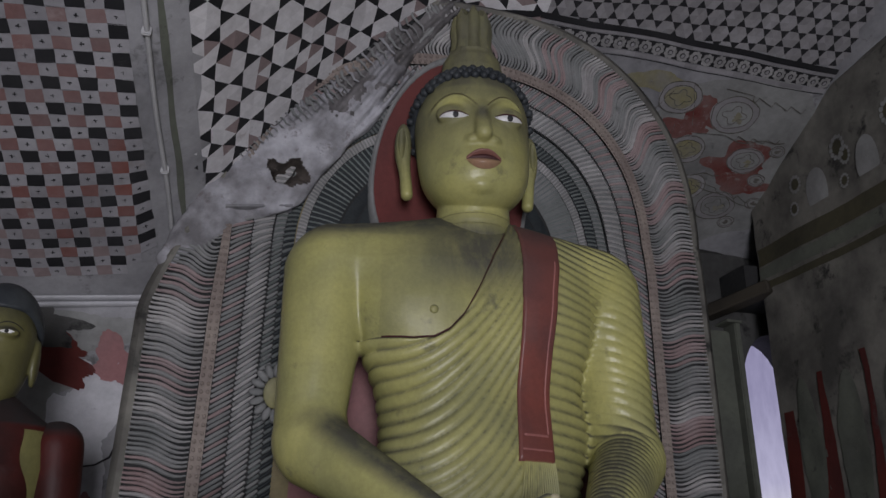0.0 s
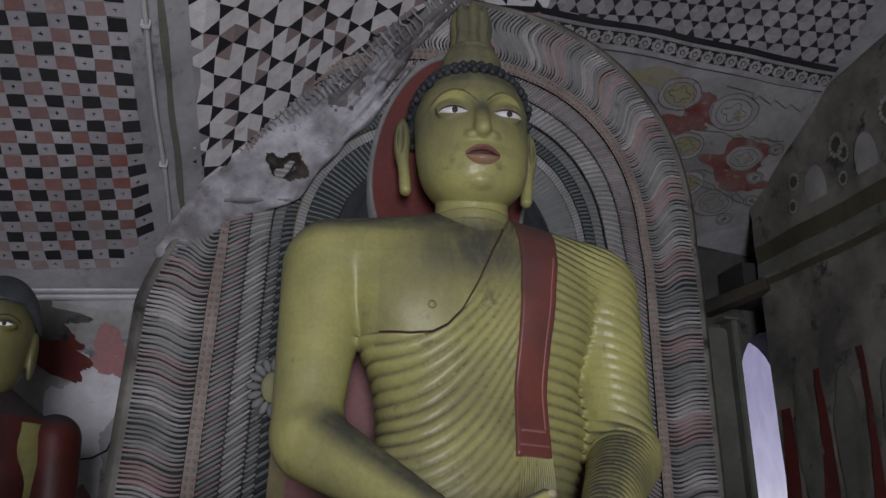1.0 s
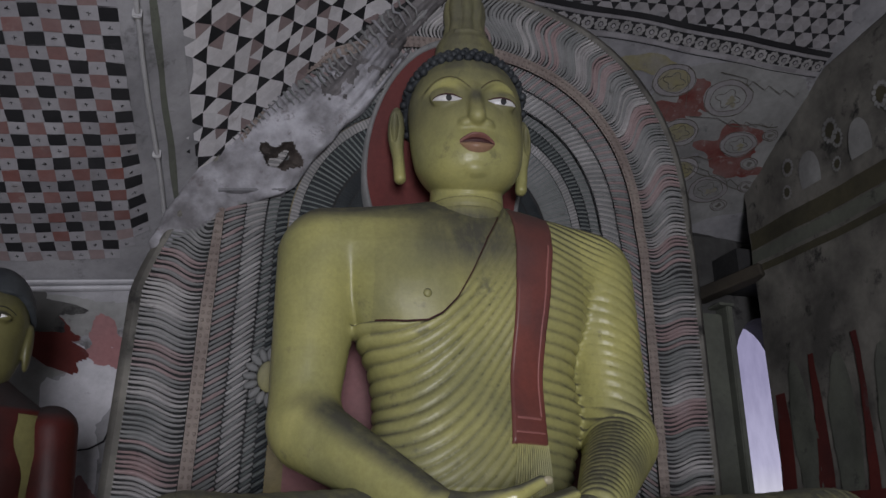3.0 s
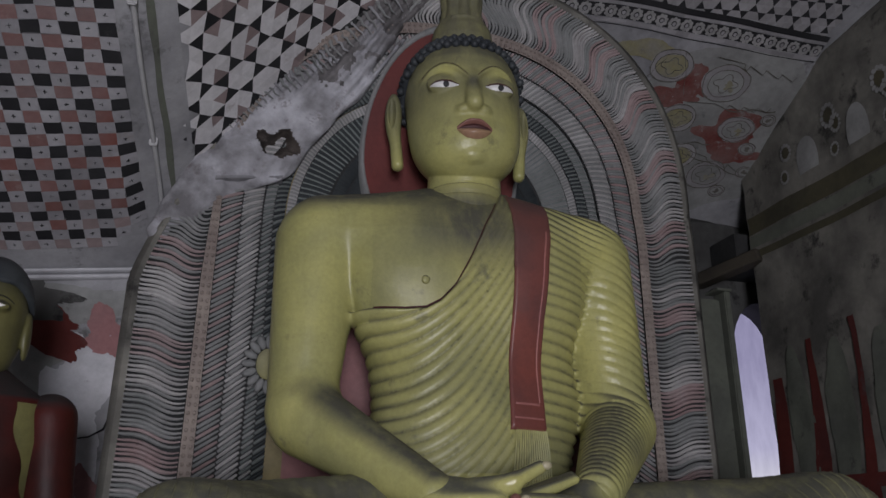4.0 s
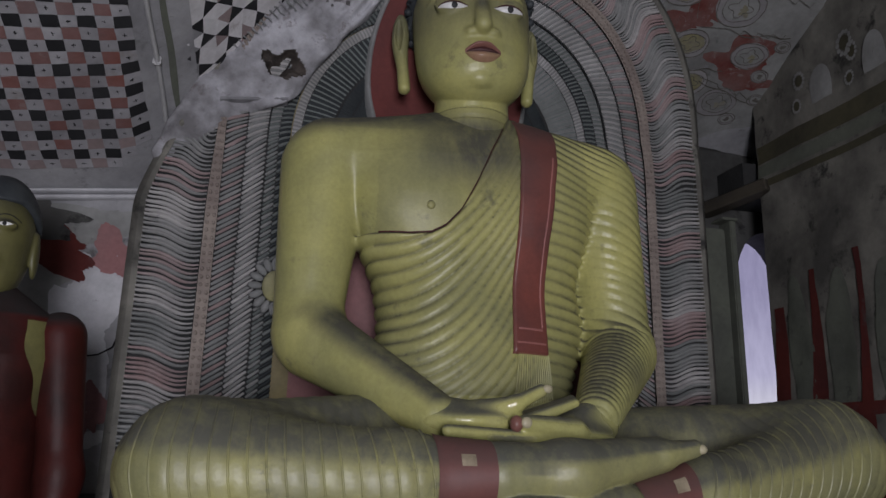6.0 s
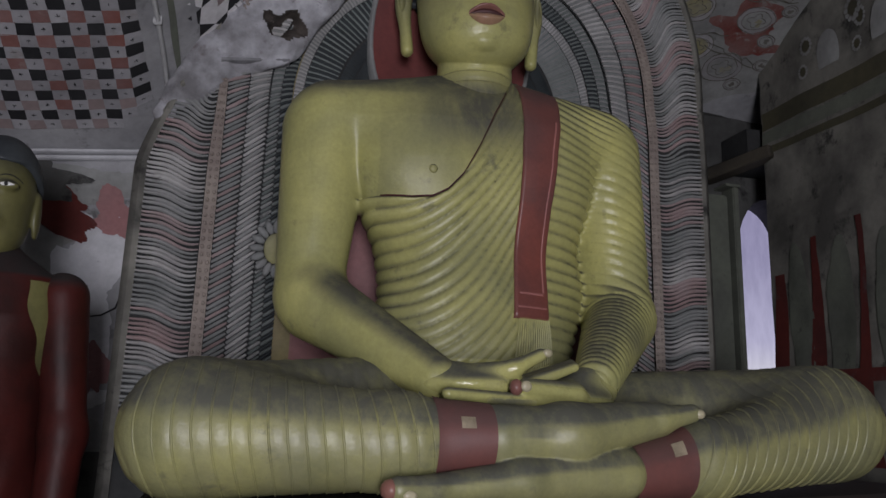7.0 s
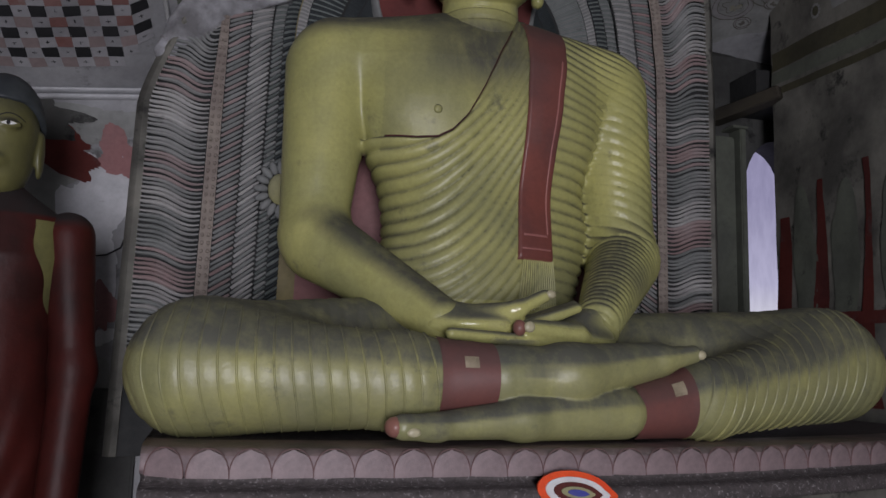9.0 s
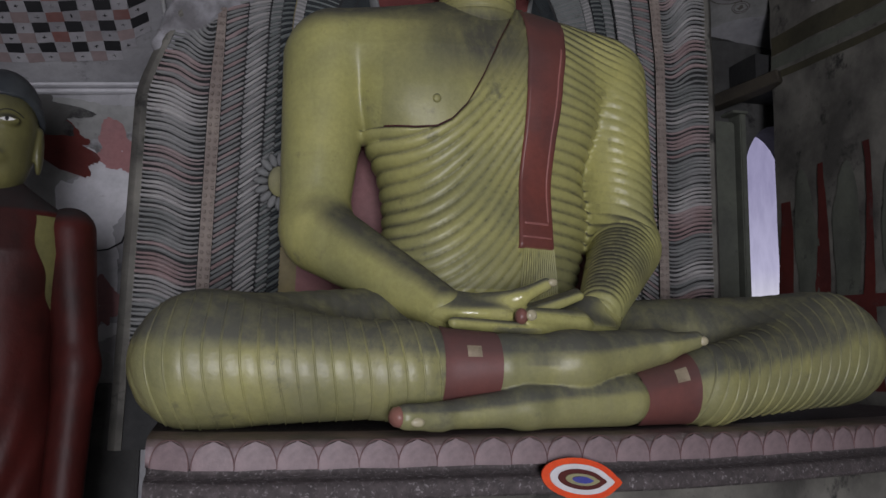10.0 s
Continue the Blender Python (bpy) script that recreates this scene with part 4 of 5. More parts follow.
def wire(axis, right, x0, bow, slant, a0, a1):
    """A thin raised seam round a leg."""
    th = np.linspace(a0, a1, 44)[None, :]
    xx = x0 + np.array([-0.0042, -0.0018, 0.0018, 0.0042])[:, None] + bow * np.sin(th) ** 2 + slant * np.sin(th)
    (ax0_, ay0, az0), (ax1_, ay1, az1) = axis
    t = (xx - ax0_) / (ax1_ - ax0_)
    cy, cz = ay0 + (ay1 - ay0) * t - 0.045, az0 + (az1 - az0) * t - 0.012
    r = np.full_like(xx + th, 0.05)
    for _ in range(30):
        r = r - 0.9 * leg_base(xx, cy - r * np.cos(th), cz + r * np.sin(th), right)
    r = r + np.array([-0.001, 0.0068, 0.0068, -0.001])[:, None]
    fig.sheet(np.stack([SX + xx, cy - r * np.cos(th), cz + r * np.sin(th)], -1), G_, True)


for k in range(17):
    wire(RLEG, True, -1.045 + 0.0445 * k, max(0.0, 0.04 * (1 - 0.0445 * k / 0.6)), -0.015, radians(-80), radians(88))
for k in range(16):
    wire(LLEG, False, 0.455 + 0.0425 * k, 0.0, 0.04, radians(-72), radians(90))
# toe and finger nails
fig.ball((SX + 0.075, -0.565, 1.76), (0.016, 0.008, 0.012), 8)
fig.ball((SX - 0.02, -0.637, 1.658), (0.017, 0.008, 0.016), 8)
fig.ball((SX - 0.045, -0.622, 1.655), (0.02, 0.02, 0.024), 5)
fig.ball((SX + 0.455, -0.75, 1.591), (0.018, 0.014, 0.014), 8)
fig.ball((SX - 0.45, -0.865, 1.396), (0.027, 0.03, 0.026), 5)
fig.ball((SX - 0.41, -0.893, 1.385), (0.018, 0.006, 0.011), 8)


# the head is turned a little
TURN, SHIFT = radians(-7.5), 0.02


def turned(P, ang, before, after):
    x, y = P[:, 0] - SX - before, P[:, 1] - 0.02
    Q_ = P.copy()
    Q_[:, 0] = SX + after + x * math.cos(ang) - y * math.sin(ang)
    Q_[:, 1] = 0.02 + x * math.sin(ang) + y * math.cos(ang)
    return Q_


fig.V = [turned(P, TURN, 0.0, SHIFT) if P[:, 2].mean() > 2.9 else P for P in fig.V]


# Settled dust, plus darker fold creases, waist and upper lids.
def dust_and_darkening(V, N):
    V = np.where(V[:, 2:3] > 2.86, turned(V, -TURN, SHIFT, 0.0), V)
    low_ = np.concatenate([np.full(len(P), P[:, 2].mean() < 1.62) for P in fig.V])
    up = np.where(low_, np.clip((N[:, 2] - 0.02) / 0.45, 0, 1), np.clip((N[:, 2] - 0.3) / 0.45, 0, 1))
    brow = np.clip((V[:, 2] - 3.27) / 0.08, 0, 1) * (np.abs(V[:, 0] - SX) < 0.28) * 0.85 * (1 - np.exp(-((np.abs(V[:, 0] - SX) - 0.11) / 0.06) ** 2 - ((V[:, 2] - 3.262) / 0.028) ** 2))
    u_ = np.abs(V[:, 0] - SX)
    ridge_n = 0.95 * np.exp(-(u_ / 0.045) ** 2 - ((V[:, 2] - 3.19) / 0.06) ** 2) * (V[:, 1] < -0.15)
    # darker crescent over each eye
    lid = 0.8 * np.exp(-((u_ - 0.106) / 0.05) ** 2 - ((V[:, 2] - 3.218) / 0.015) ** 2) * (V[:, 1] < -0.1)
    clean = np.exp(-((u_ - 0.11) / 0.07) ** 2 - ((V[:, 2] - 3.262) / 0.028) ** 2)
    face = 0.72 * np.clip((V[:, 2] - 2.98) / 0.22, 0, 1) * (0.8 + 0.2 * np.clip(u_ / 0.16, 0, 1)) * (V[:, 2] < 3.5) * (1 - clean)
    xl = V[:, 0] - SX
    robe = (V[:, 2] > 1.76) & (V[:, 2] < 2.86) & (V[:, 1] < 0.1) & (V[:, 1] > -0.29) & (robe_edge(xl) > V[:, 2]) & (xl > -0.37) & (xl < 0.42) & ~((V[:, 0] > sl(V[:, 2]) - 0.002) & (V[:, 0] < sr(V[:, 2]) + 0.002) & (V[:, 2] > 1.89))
    # robe darker along each crease and towards the waist
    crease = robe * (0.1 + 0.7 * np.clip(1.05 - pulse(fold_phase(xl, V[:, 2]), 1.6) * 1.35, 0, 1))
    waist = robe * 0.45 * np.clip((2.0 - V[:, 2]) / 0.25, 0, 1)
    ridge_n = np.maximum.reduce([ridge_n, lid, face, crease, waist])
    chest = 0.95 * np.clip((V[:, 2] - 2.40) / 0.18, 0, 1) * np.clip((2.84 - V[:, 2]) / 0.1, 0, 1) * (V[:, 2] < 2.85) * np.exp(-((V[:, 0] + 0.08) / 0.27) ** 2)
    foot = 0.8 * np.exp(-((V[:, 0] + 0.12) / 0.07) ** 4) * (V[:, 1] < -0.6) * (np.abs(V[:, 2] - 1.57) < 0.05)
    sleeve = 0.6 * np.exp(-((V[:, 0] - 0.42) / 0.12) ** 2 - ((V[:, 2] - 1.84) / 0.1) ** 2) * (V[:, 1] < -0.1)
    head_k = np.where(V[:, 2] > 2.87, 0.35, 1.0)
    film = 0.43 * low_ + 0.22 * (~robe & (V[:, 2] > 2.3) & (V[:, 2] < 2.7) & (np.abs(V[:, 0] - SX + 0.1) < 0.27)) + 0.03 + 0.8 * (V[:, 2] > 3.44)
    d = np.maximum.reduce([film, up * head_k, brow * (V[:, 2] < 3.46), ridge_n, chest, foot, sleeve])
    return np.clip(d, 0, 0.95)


thing("seated_statue", "large seated yellow-green painted statue in pleated robe, dusty on top", "statue", data=fig.mesh("seated_statue", FM, dust_and_darkening))

# ---- throne ----
def rim_y(x):
    return -0.865 + 0.2 * max(0.0, (x - 0.1)) ** 1.5 + 0.9 * max(0.0, -0.93 - x) ** 1.5 + 0.05 * max(0.0, -0.6 - x)


throne = thing("throne", "stepped throne with pink lotus petal rim and dark worn ledges", "throne")
xs_ = np.linspace(-1.085, 1.75, 120)
PROF = [(0.16, 1.35, "dark_stone"), (0.02, 1.347, "lip"), (0.0, 1.343, "lip"), (-0.015, 1.33, "lip"), (-0.02, 1.30, "petal"), (-0.005, 1.283, "petal"), (0.03, 1.278, "dark_stone"), (0.03, 1.262, "dark_stone"),
        (-0.04, 1.258, "dark_stone"), (-0.06, 1.25, "dark_stone"), (-0.062, 1.22, "dark_stone"), (-0.05, 1.212, "dark_stone"), (0.02, 1.205, "dark_stone"), (0.03, 1.1, "mural_dark"), (0.03, 0.85, "mural_dark"),
        (-0.1, 0.82, "dark_stone"), (-0.12, 0.74, "dark_stone"), (-0.02, 0.7, "mural_dark"), (-0.02, 0.0, "mural_dark")]
mats = ["petal", "dark_stone", "mural_dark", "lip"]
b = Build()
pts = [[(x, rim_y(x) + d, z) for x in xs_] for d, z, _ in PROF]
n0 = len(PROF)
for k in range(n0 - 1):
    b.grid(np.array([pts[k], pts[k + 1]]), mats.index(PROF[k + 1][2]), True)
# top and ends
b.grid(np.array([pts[0], [(x, 0.3, 1.35) for x in xs_]]), 1)
for e in (0, -1):
    b.grid(np.array([[pts[k][e], (pts[k][e][0], 0.3, pts[k][e][2])] for k in range(n0)]), 2, e == 0)
pl = b.mesh("plinth", mats, True)
wb = bmesh.new()
wb.from_mesh(pl)
bmesh.ops.remove_doubles(wb, verts=wb.verts, dist=0.0005)
wb.to_mesh(pl)
wb.free()
part("plinth", pl, throne)

# petals of the lotus rim, one by one
pb = Build()
R, C = 6, 9
P = np.zeros((R, C, 3))
for r in range(R):
    for c in range(C):
        u, w = c / (C - 1) * 2 - 1, r / (R - 1)
        wid = (1 - w ** 2.4) ** 0.5 if w < 1 else 0
        P[r, c] = (0.046 * u * max(wid, 0.02), -0.0016 * (1 - u ** 4) * (1 - w ** 3) - 0.0035, 0.064 * w)
pb.grid(P)
ol = [Vector((0.0475 * math.copysign(abs(math.cos(a)) ** 0.85, math.cos(a)), -0.004, 0.066 * math.sin(a) ** 0.9)) for a in np.linspace(0.02, math.pi - 0.02, 16)]
ridge(pb, ol, 0.0013, 1, 1.0)
petal_me = pb.mesh("petal", ["petal", "petal_line"], True)
px = -1.03
while px < 1.7:
    ang = math.atan2(rim_y(px + 0.02) - rim_y(px - 0.02), 0.04)
    ob = part("petal", petal_me, throne)
    ob.matrix_basis = Matrix.Translation((px, rim_y(px) - 0.017, 1.281)) @ Matrix.Rotation(ang, 4, "Z") @ Matrix.Rotation(rnd.uniform(-0.04, 0.04), 4, "Y")
    px += 0.094

# bright enamel ornament hung on the ledge
orn = thing("ornament", "orange-edged leaf-shaped ornament with white, red and blue rings", "ornament", at=(-0.07, -0.93, 1.248))


def leaf(k, sx, sz, y, mt, dx=0.0):
    bb = Build()
    ring = []
    for a in np.linspace(0, 2 * math.pi, 41)[:-1]:
        r = 1 + 0.14 * math.exp(-(min(a, 2 * math.pi - a) / 0.25) ** 2)
        ring.append((orn.location.x + dx + sx * r * math.cos(a), sz * math.sin(a) - (0.012 * math.cos(a) * (sx / 0.1))))
    zc = orn.location.z
    f = [(x, y, zc + z) for x, z in ring]
    bk = [(x, y + 0.006, zc + z) for x, z in ring]
    bb.poly(f[::-1])
    for i in range(40):
        bb.poly([f[i], f[(i + 1) % 40], bk[(i + 1) % 40], bk[i]])
    part(k, bb.mesh(k, [mt]), orn)


leaf("border", 0.1, 0.05, -0.93, "orange")
leaf("white_ring", 0.08, 0.036, -0.934, "pat_white")
leaf("red_ring", 0.06, 0.024, -0.938, "mural_red")
leaf("yellow_ring", 0.042, 0.014, -0.942, "mural_ochre")
leaf("blue_centre", 0.026, 0.008, -0.946, "blue")

# ---- standing figure by the wall ----
FX, FY = -1.575, -0.2
g = lambda x, y, z: (FX + x, FY + y, z)


def robe_fig(X, Y, Z):
    x, y = X - FX, Y - FY
    a = np.interp(Z, [0.25, 0.5, 1.0, 1.45, 1.67, 1.82, 1.94, 2.0, 2.04], [0.25, 0.23, 0.21, 0.19, 0.185, 0.205, 0.195, 0.11, 0.06])
    c = np.interp(Z, [0.25, 0.5, 1.0, 1.45, 1.82, 1.94, 2.0, 2.04], [0.19, 0.18, 0.17, 0.15, 0.15, 0.12, 0.08, 0.05])
    d = (np.sqrt((x / a) ** 2 + (y / c) ** 2) - 1) * np.minimum(a, c) * 0.85
    d = np.maximum(np.maximum(d, Z - 2.04), 0.25 - Z)
    return d + 0.006 * np.cos((x * 2 + 0.25 * np.sin(Z * 3)) * 45) * np.clip((1.6 - Z), 0, 1)


def robe_arm(X, Y, Z):
    x, y = np.abs(X - FX), Y - FY
    d = capsule(x, y, Z, (0.205, 0, 1.89), (0.25, -0.02, 1.5), 0.075, 0.06)
    d = smin(d, capsule(x, y, Z, (0.25, -0.02, 1.5), (0.235, -0.08, 0.98), 0.06, 0.055), 0.04)
    return d


def fig_head(X, Y, Z):
    x, y = X - FX, Y - FY
    d = ellipsoid(x, y, Z, (0, 0, 2.17), (0.102, 0.13, 0.165))
    d = smin(d, ellipsoid(x, y, Z, (0, -0.05, 2.06), (0.07, 0.07, 0.065)), 0.06)
    d = smin(d, capsule(x, y, Z, (0, 0.01, 1.92), (0, 0, 2.05), 0.062, 0.058), 0.02)
    d = smin(d, capsule(x, y, Z, (0, -0.128, 2.195), (0, -0.152, 2.13), 0.01, 0.018), 0.015)
    d = smin(d, ellipsoid(x, y, Z, (0, -0.125, 2.082), (0.04, 0.024, 0.022)), 0.015)
    for s in (-1, 1):
        d = smin(d, ellipsoid(s * x, y, Z, (0.106, 0.01, 2.13), (0.012, 0.03, 0.075)), 0.005)
        d = smin(d, ellipsoid(s * x, y, Z, (0.046, -0.115, 2.188), (0.03, 0.02, 0.014)), 0.01)
    return d


def fig_hair(X, Y, Z):
    x, y = X - FX, Y - FY
    d = ellipsoid(x, y, Z, (0, 0.015, 2.205), (0.114, 0.142, 0.165))
    return np.maximum(d, 2.235 + 0.5 * np.clip(-y, -0.3, 0.06) - Z)


st = Shells()
SM = ["figure_red", "olive", "hair", "eye_white", "black", "mural_red"]
V, Q = surface_net(robe_fig, g(-0.35, -0.25, 0.2), g(0.35, 0.25, 2.06), 0.008)
# a bare strip of chest shows between robe and arm
st.add(V, Q, 0)
zz = np.linspace(1.66, 1.925, 24)[:, None]
kk = np.linspace(0, 1, 8)[None, :]
xa = 0.125 + 0.2 * (1.925 - zz) + 0.006 * np.sin(zz * 40)
X_ = FX + xa + (0.2 - xa) * kk
st.sheet(np.stack([X_, front(robe_fig, X_, zz + 0 * kk, FY - 0.3, FY + 0.1, 200) - 0.004, zz + 0 * kk], -1), 1)
st.add(*surface_net(robe_arm, g(-0.36, -0.2, 0.85), g(0.36, 0.12, 2.0), 0.01), 0)
st.add(*surface_net(fig_head, g(-0.17, -0.2, 1.93), g(0.17, 0.18, 2.37), 0.008), 1)
st.add(*surface_net(fig_hair, g(-0.17, -0.2, 2.07), g(0.17, 0.2, 2.4), 0.01), 2)
for s in (-1, 1):
    t9 = np.linspace(-1, 1, 11)
    q = np.linspace(0, 1, 4)[:, None]
    U = FX + s * (0.046 + 0.021 * t9) + 0 * q
    Wz = 2.188 + 0.0055 * (1 - t9 ** 2) * (2 * q - 1)
    st.sheet(np.stack([U, front(fig_head, U, Wz, FY - 0.3, FY + 0.1, 200) - 0.002, Wz], -1), 3)
    st.ball((FX + s * 0.046, FY - 0.138, 2.188), (0.006, 0.004, 0.006), 4)
    U = FX + s * (0.046 + 0.032 * t9) + 0 * q
    Wz = 2.22 - 0.016 * t9 ** 2 + 0.004 * q
    st.sheet(np.stack([U, front(fig_head, U, Wz, FY - 0.3, FY + 0.1, 200) - 0.002, Wz], -1), 4)
thing("standing_statue", "standing statue in dark red robe with olive face, against the wall", "statue", data=st.mesh("standing_statue", SM, lambda V, N: np.clip((N[:, 2] - 0.25) / 0.4, 0, 1) * 0.9))
b = Build()
b.box(FX - 0.45, FX + 0.4, FY - 0.35, 0.5, 0, 0.26, 0, 0.02)
thing("statue_plinth", "low grey plaster plinth under the standing statue", "plinth", data=b.mesh("statue_plinth", ["mural_grey"]))

# ---- painted patterns on the roof ----
prnd = random.Random(11)
CELL, RISE = 0.0565, 0.0505
b = Build()


def roof_quad(u0, u1, v0, v1, mi, lift):
    """u along x, v metres up the slope from the wall."""
    def p(u, v):
        y = 0.60 - v * 0.894
        x = -1.185 + u - 0.107 * v
        j = 0.0025
        return roof_point(x + prnd.uniform(-j, j), y + prnd.uniform(-j, j), lift)
    b.poly([p(u0, v0), p(u0, v1), p(u1, v1), p(u1, v0)], mi)


for i in range(1, 24):
    for j in range(1, 44):
        u1, v0 = -i * CELL + CELL * 0.6, j * RISE + 0.03
        u0, v1 = u1 - CELL, v0 + RISE
        if j == 1 and i < 3 or j == 2 and i < 2:
            continue
        if (i + j) % 2 == 0:
            mi = 0
        else:
            mi = 1 if j % 2 == 0 else 2
            if mi == 2 and j < 7 and prnd.random() < 0.75:
                mi = 3
        roof_quad(u0, u1, v0, v1, mi, 0.004)
        if mi == 0:
            c, h_, t_ = CELL / 2, CELL * 0.13, CELL * 0.022
            roof_quad(u0 + c - h_, u0 + c + h_, v0 + c - t_, v0 + c + t_, 1, 0.006)
            roof_quad(u0 + c - t_, u0 + c + t_, v0 + c - h_, v0 + c + h_, 1, 0.006)
tagged(part("checker_painting", b.mesh("checker_painting", ["check_white_dimmed", "pat_black", "pat_red", "pat_pink"]), ceiling, "faded black, white and red painted checks"), kind="stuff")

# conduit along the roof and the plaster strip beside it
crv = bpy.data.curves.new("conduit", "CURVE")
crv.dimensions, crv.bevel_depth, crv.bevel_resolution = "3D", 0.009, 2
sp = crv.splines.new("POLY")
cp = [(-1.21 + 0.12 * (y - 0.1), y) for y in np.linspace(0.5, -1.8, 24)]
sp.points.add(len(cp) - 1)
for q_, (x, y) in zip(sp.points, cp):
    q_.co = (x + 0.003 * math.sin(y * 9), y, roof(x, y) - 0.018, 1)
crv.materials.append(M["pipe"])
thing("conduit", "thin whitewashed cable conduit fixed to the roof", "conduit", data=crv)
for y in (0.1, -0.45, -1.0):
    x = -1.21 + 0.12 * (y - 0.1)
    bb = Build()
    bb.box(x - 0.015, x + 0.015, y - 0.007, y + 0.007, roof(x, y) - 0.031, roof(x, y) + 0.005, 0, 0.004)
    thing("conduit_clip", "small whitewashed clip holding the cable conduit", "clip", group="conduit clips", data=bb.mesh("conduit_clip", ["pipe"]))


UX = np.linspace(-1.6, 2.4, 401)
UL = np.concatenate([[0], np.cumsum(np.hypot(np.diff(UX), np.diff(np.interp(UX, GX, GZ))))])


def star_pattern(name, u0, u1, edge, turn, shear, inside, jit, label, tones):
    """Hexagons split into kites, with black triangles between; u along the roof, v up its slope."""
    h = Build()
    e = edge
    ca, sa = math.cos(turn), math.sin(turn)
    uc, vc = (u0 + u1) / 2, 0.9

    def put(pts, mi):
        out = []
        for (a_, c_) in pts:
            v = vc + a_ * sa + c_ * ca
            u = uc + a_ * ca - c_ * sa - shear * (v - vc)
            out.append((float(np.interp(u, UL, UX)), 0.62 - 0.894 * v))
        mx, my = sum(p[0] for p in out) / len(out), sum(p[1] for p in out) / len(out)
        if -1.4 < mx < 1.9 and -1.55 < my < 0.6 and inside(mx, my):
            h.poly([roof_point(x + jit * noise.noise(Vector((x * 30, y * 30, 2))), y + jit * noise.noise(Vector((x * 30, y * 30, 5))), 0.004) for x, y in out][::-1], mi)
    n = int(3.2 / (2 * e))
    for i in range(-n, n):
        for j in range(-n, n):
            cx_, cy_ = 2 * e * i + e * j, math.sqrt(3) * e * j
            if abs(cx_) > 2.6 or abs(cy_) > 2.6:
                continue
            hexa = [(cx_ + e * math.cos(math.pi / 3 * k), cy_ + e * math.sin(math.pi / 3 * k)) for k in range(6)]
            for k in range(6):
                put([(cx_, cy_), hexa[k], hexa[(k + 1) % 6]], prnd.choice(tones))
            put([hexa[0], hexa[1], (cx_ + 1.5 * e, cy_ + math.sqrt(3) / 2 * e)], 3)
            put([hexa[1], hexa[2], (cx_, cy_ + math.sqrt(3) * e)], 3)
    tagged(part(name, h.mesh(name, ["pat_white", "pat_grey", "pat_pink", "pat_black", "pat_pale"]), ceiling, label), kind="stuff")


star_pattern("star_painting", 0.4, 2.3, 0.074, 0.2, 0.32, lambda x, y: -1.1 + 0.12 * y < x < 0.32, 0.012, "black and white painted star pattern", (0, 0, 0, 0, 0, 2))
star_pattern("star_painting", 2.0, 3.8, 0.046, 0.12, 0.0, lambda x, y: x > 0.32 and y < 0.055, 0.004, "black and white painted star pattern", (4, 4, 1, 4, 4, 1))

# flower border across the roof
fb = Build()
brd = random.Random(31)
def flat(pts, mi, lift=0.004):
    fb.poly([roof_point(x, y, lift) for x, y in pts][::-1], mi)
for k in range(27):
    xa, xb = 0.1 + k * 0.067, 0.1 + (k + 1) * 0.067
    flat([(xa, 0.098), (xb, 0.098), (xb, 0.158), (xa, 0.158)], 1, 0.003)
    flat([(xa, 0.05), (xb, 0.05), (xb, 0.078), (xa, 0.078)], 1, 0.006)
    flat([(xa, 0.08), (xb, 0.08), (xb, 0.094), (xa, 0.094)], 2, 0.005)
    flat([(xa, 0.162), (xb, 0.162), (xb, 0.182), (xa, 0.182)], 2, 0.004)
    flat([(xa, 0.186), (xb, 0.186), (xb, 0.19), (xa, 0.19)], 1, 0.004)
    mx, my = (xa + xb) / 2, 0.128 + brd.uniform(-0.002, 0.002)
    spin = brd.uniform(0, 0.8)
    for p_ in range(8):
        a = 2 * math.pi * p_ / 8 + spin
        c_ = (mx + 0.0225 * math.cos(a), my + 0.0215 * math.sin(a))
        flat([(c_[0] + 0.0105 * math.cos(t), c_[1] + 0.0105 * math.sin(t)) for t in np.linspace(0, 2 * math.pi, 8)[:-1]], 0, 0.0065)
    flat([(mx + 0.0125 * math.cos(t), my + 0.0125 * math.sin(t)) for t in np.linspace(0, 2 * math.pi, 10)[:-1]], 1, 0.0075)
    flat([(mx + 0.0095 * math.cos(t), my + 0.0095 * math.sin(t)) for t in np.linspace(0, 2 * math.pi, 9)[:-1]], 2, 0.0085)
tagged(part("flower_border", fb.mesh("flower_border", ["daisy", "pat_black", "pat_grey"]), ceiling, "painted row of white daisies on black"), kind="stuff")

# plaster strip between checks and stars
sb = Build()
ysb = np.linspace(0.55, -1.5, 40)
sb.grid(np.array([[roof_point(-1.185 + 0.12 * y, y, 0.007) for y in ysb], [roof_point(-1.10 + 0.12 * y, y, 0.007) for y in ysb]]), 0)
sb.grid(np.array([[roof_point(-1.187 + 0.12 * y + 0.002 * math.sin(y * 21), y, 0.009) for y in ysb], [roof_point(-1.166 + 0.12 * y + 0.003 * math.sin(y * 13), y, 0.009) for y in ysb]]), 1)
part("plaster_strip", sb.mesh("plaster_strip", ["plaster", "mural_green"], True), ceiling, "bare grey plaster strip beside the conduit")

# ---- broken plaster over the arch's shoulder ----
LP = [(-1.17, 2.68, 0.045), (-1.1, 2.79, 0.065), (-0.98, 2.95, 0.115), (-0.82, 3.08, 0.165), (-0.69, 3.24, 0.15), (-0.53, 3.40, 0.13), (-0.37, 3.6, 0.095), (-0.17, 3.86, 0.07)]


def hole(X, Y, Z):
    return ellipsoid(X, Y, Z, (-0.755, 0.2, 3.065), (0.085, 0.085, 0.056)) + 0.014 * np.sin(X * 60 + 1) * np.sin(Z * 50)


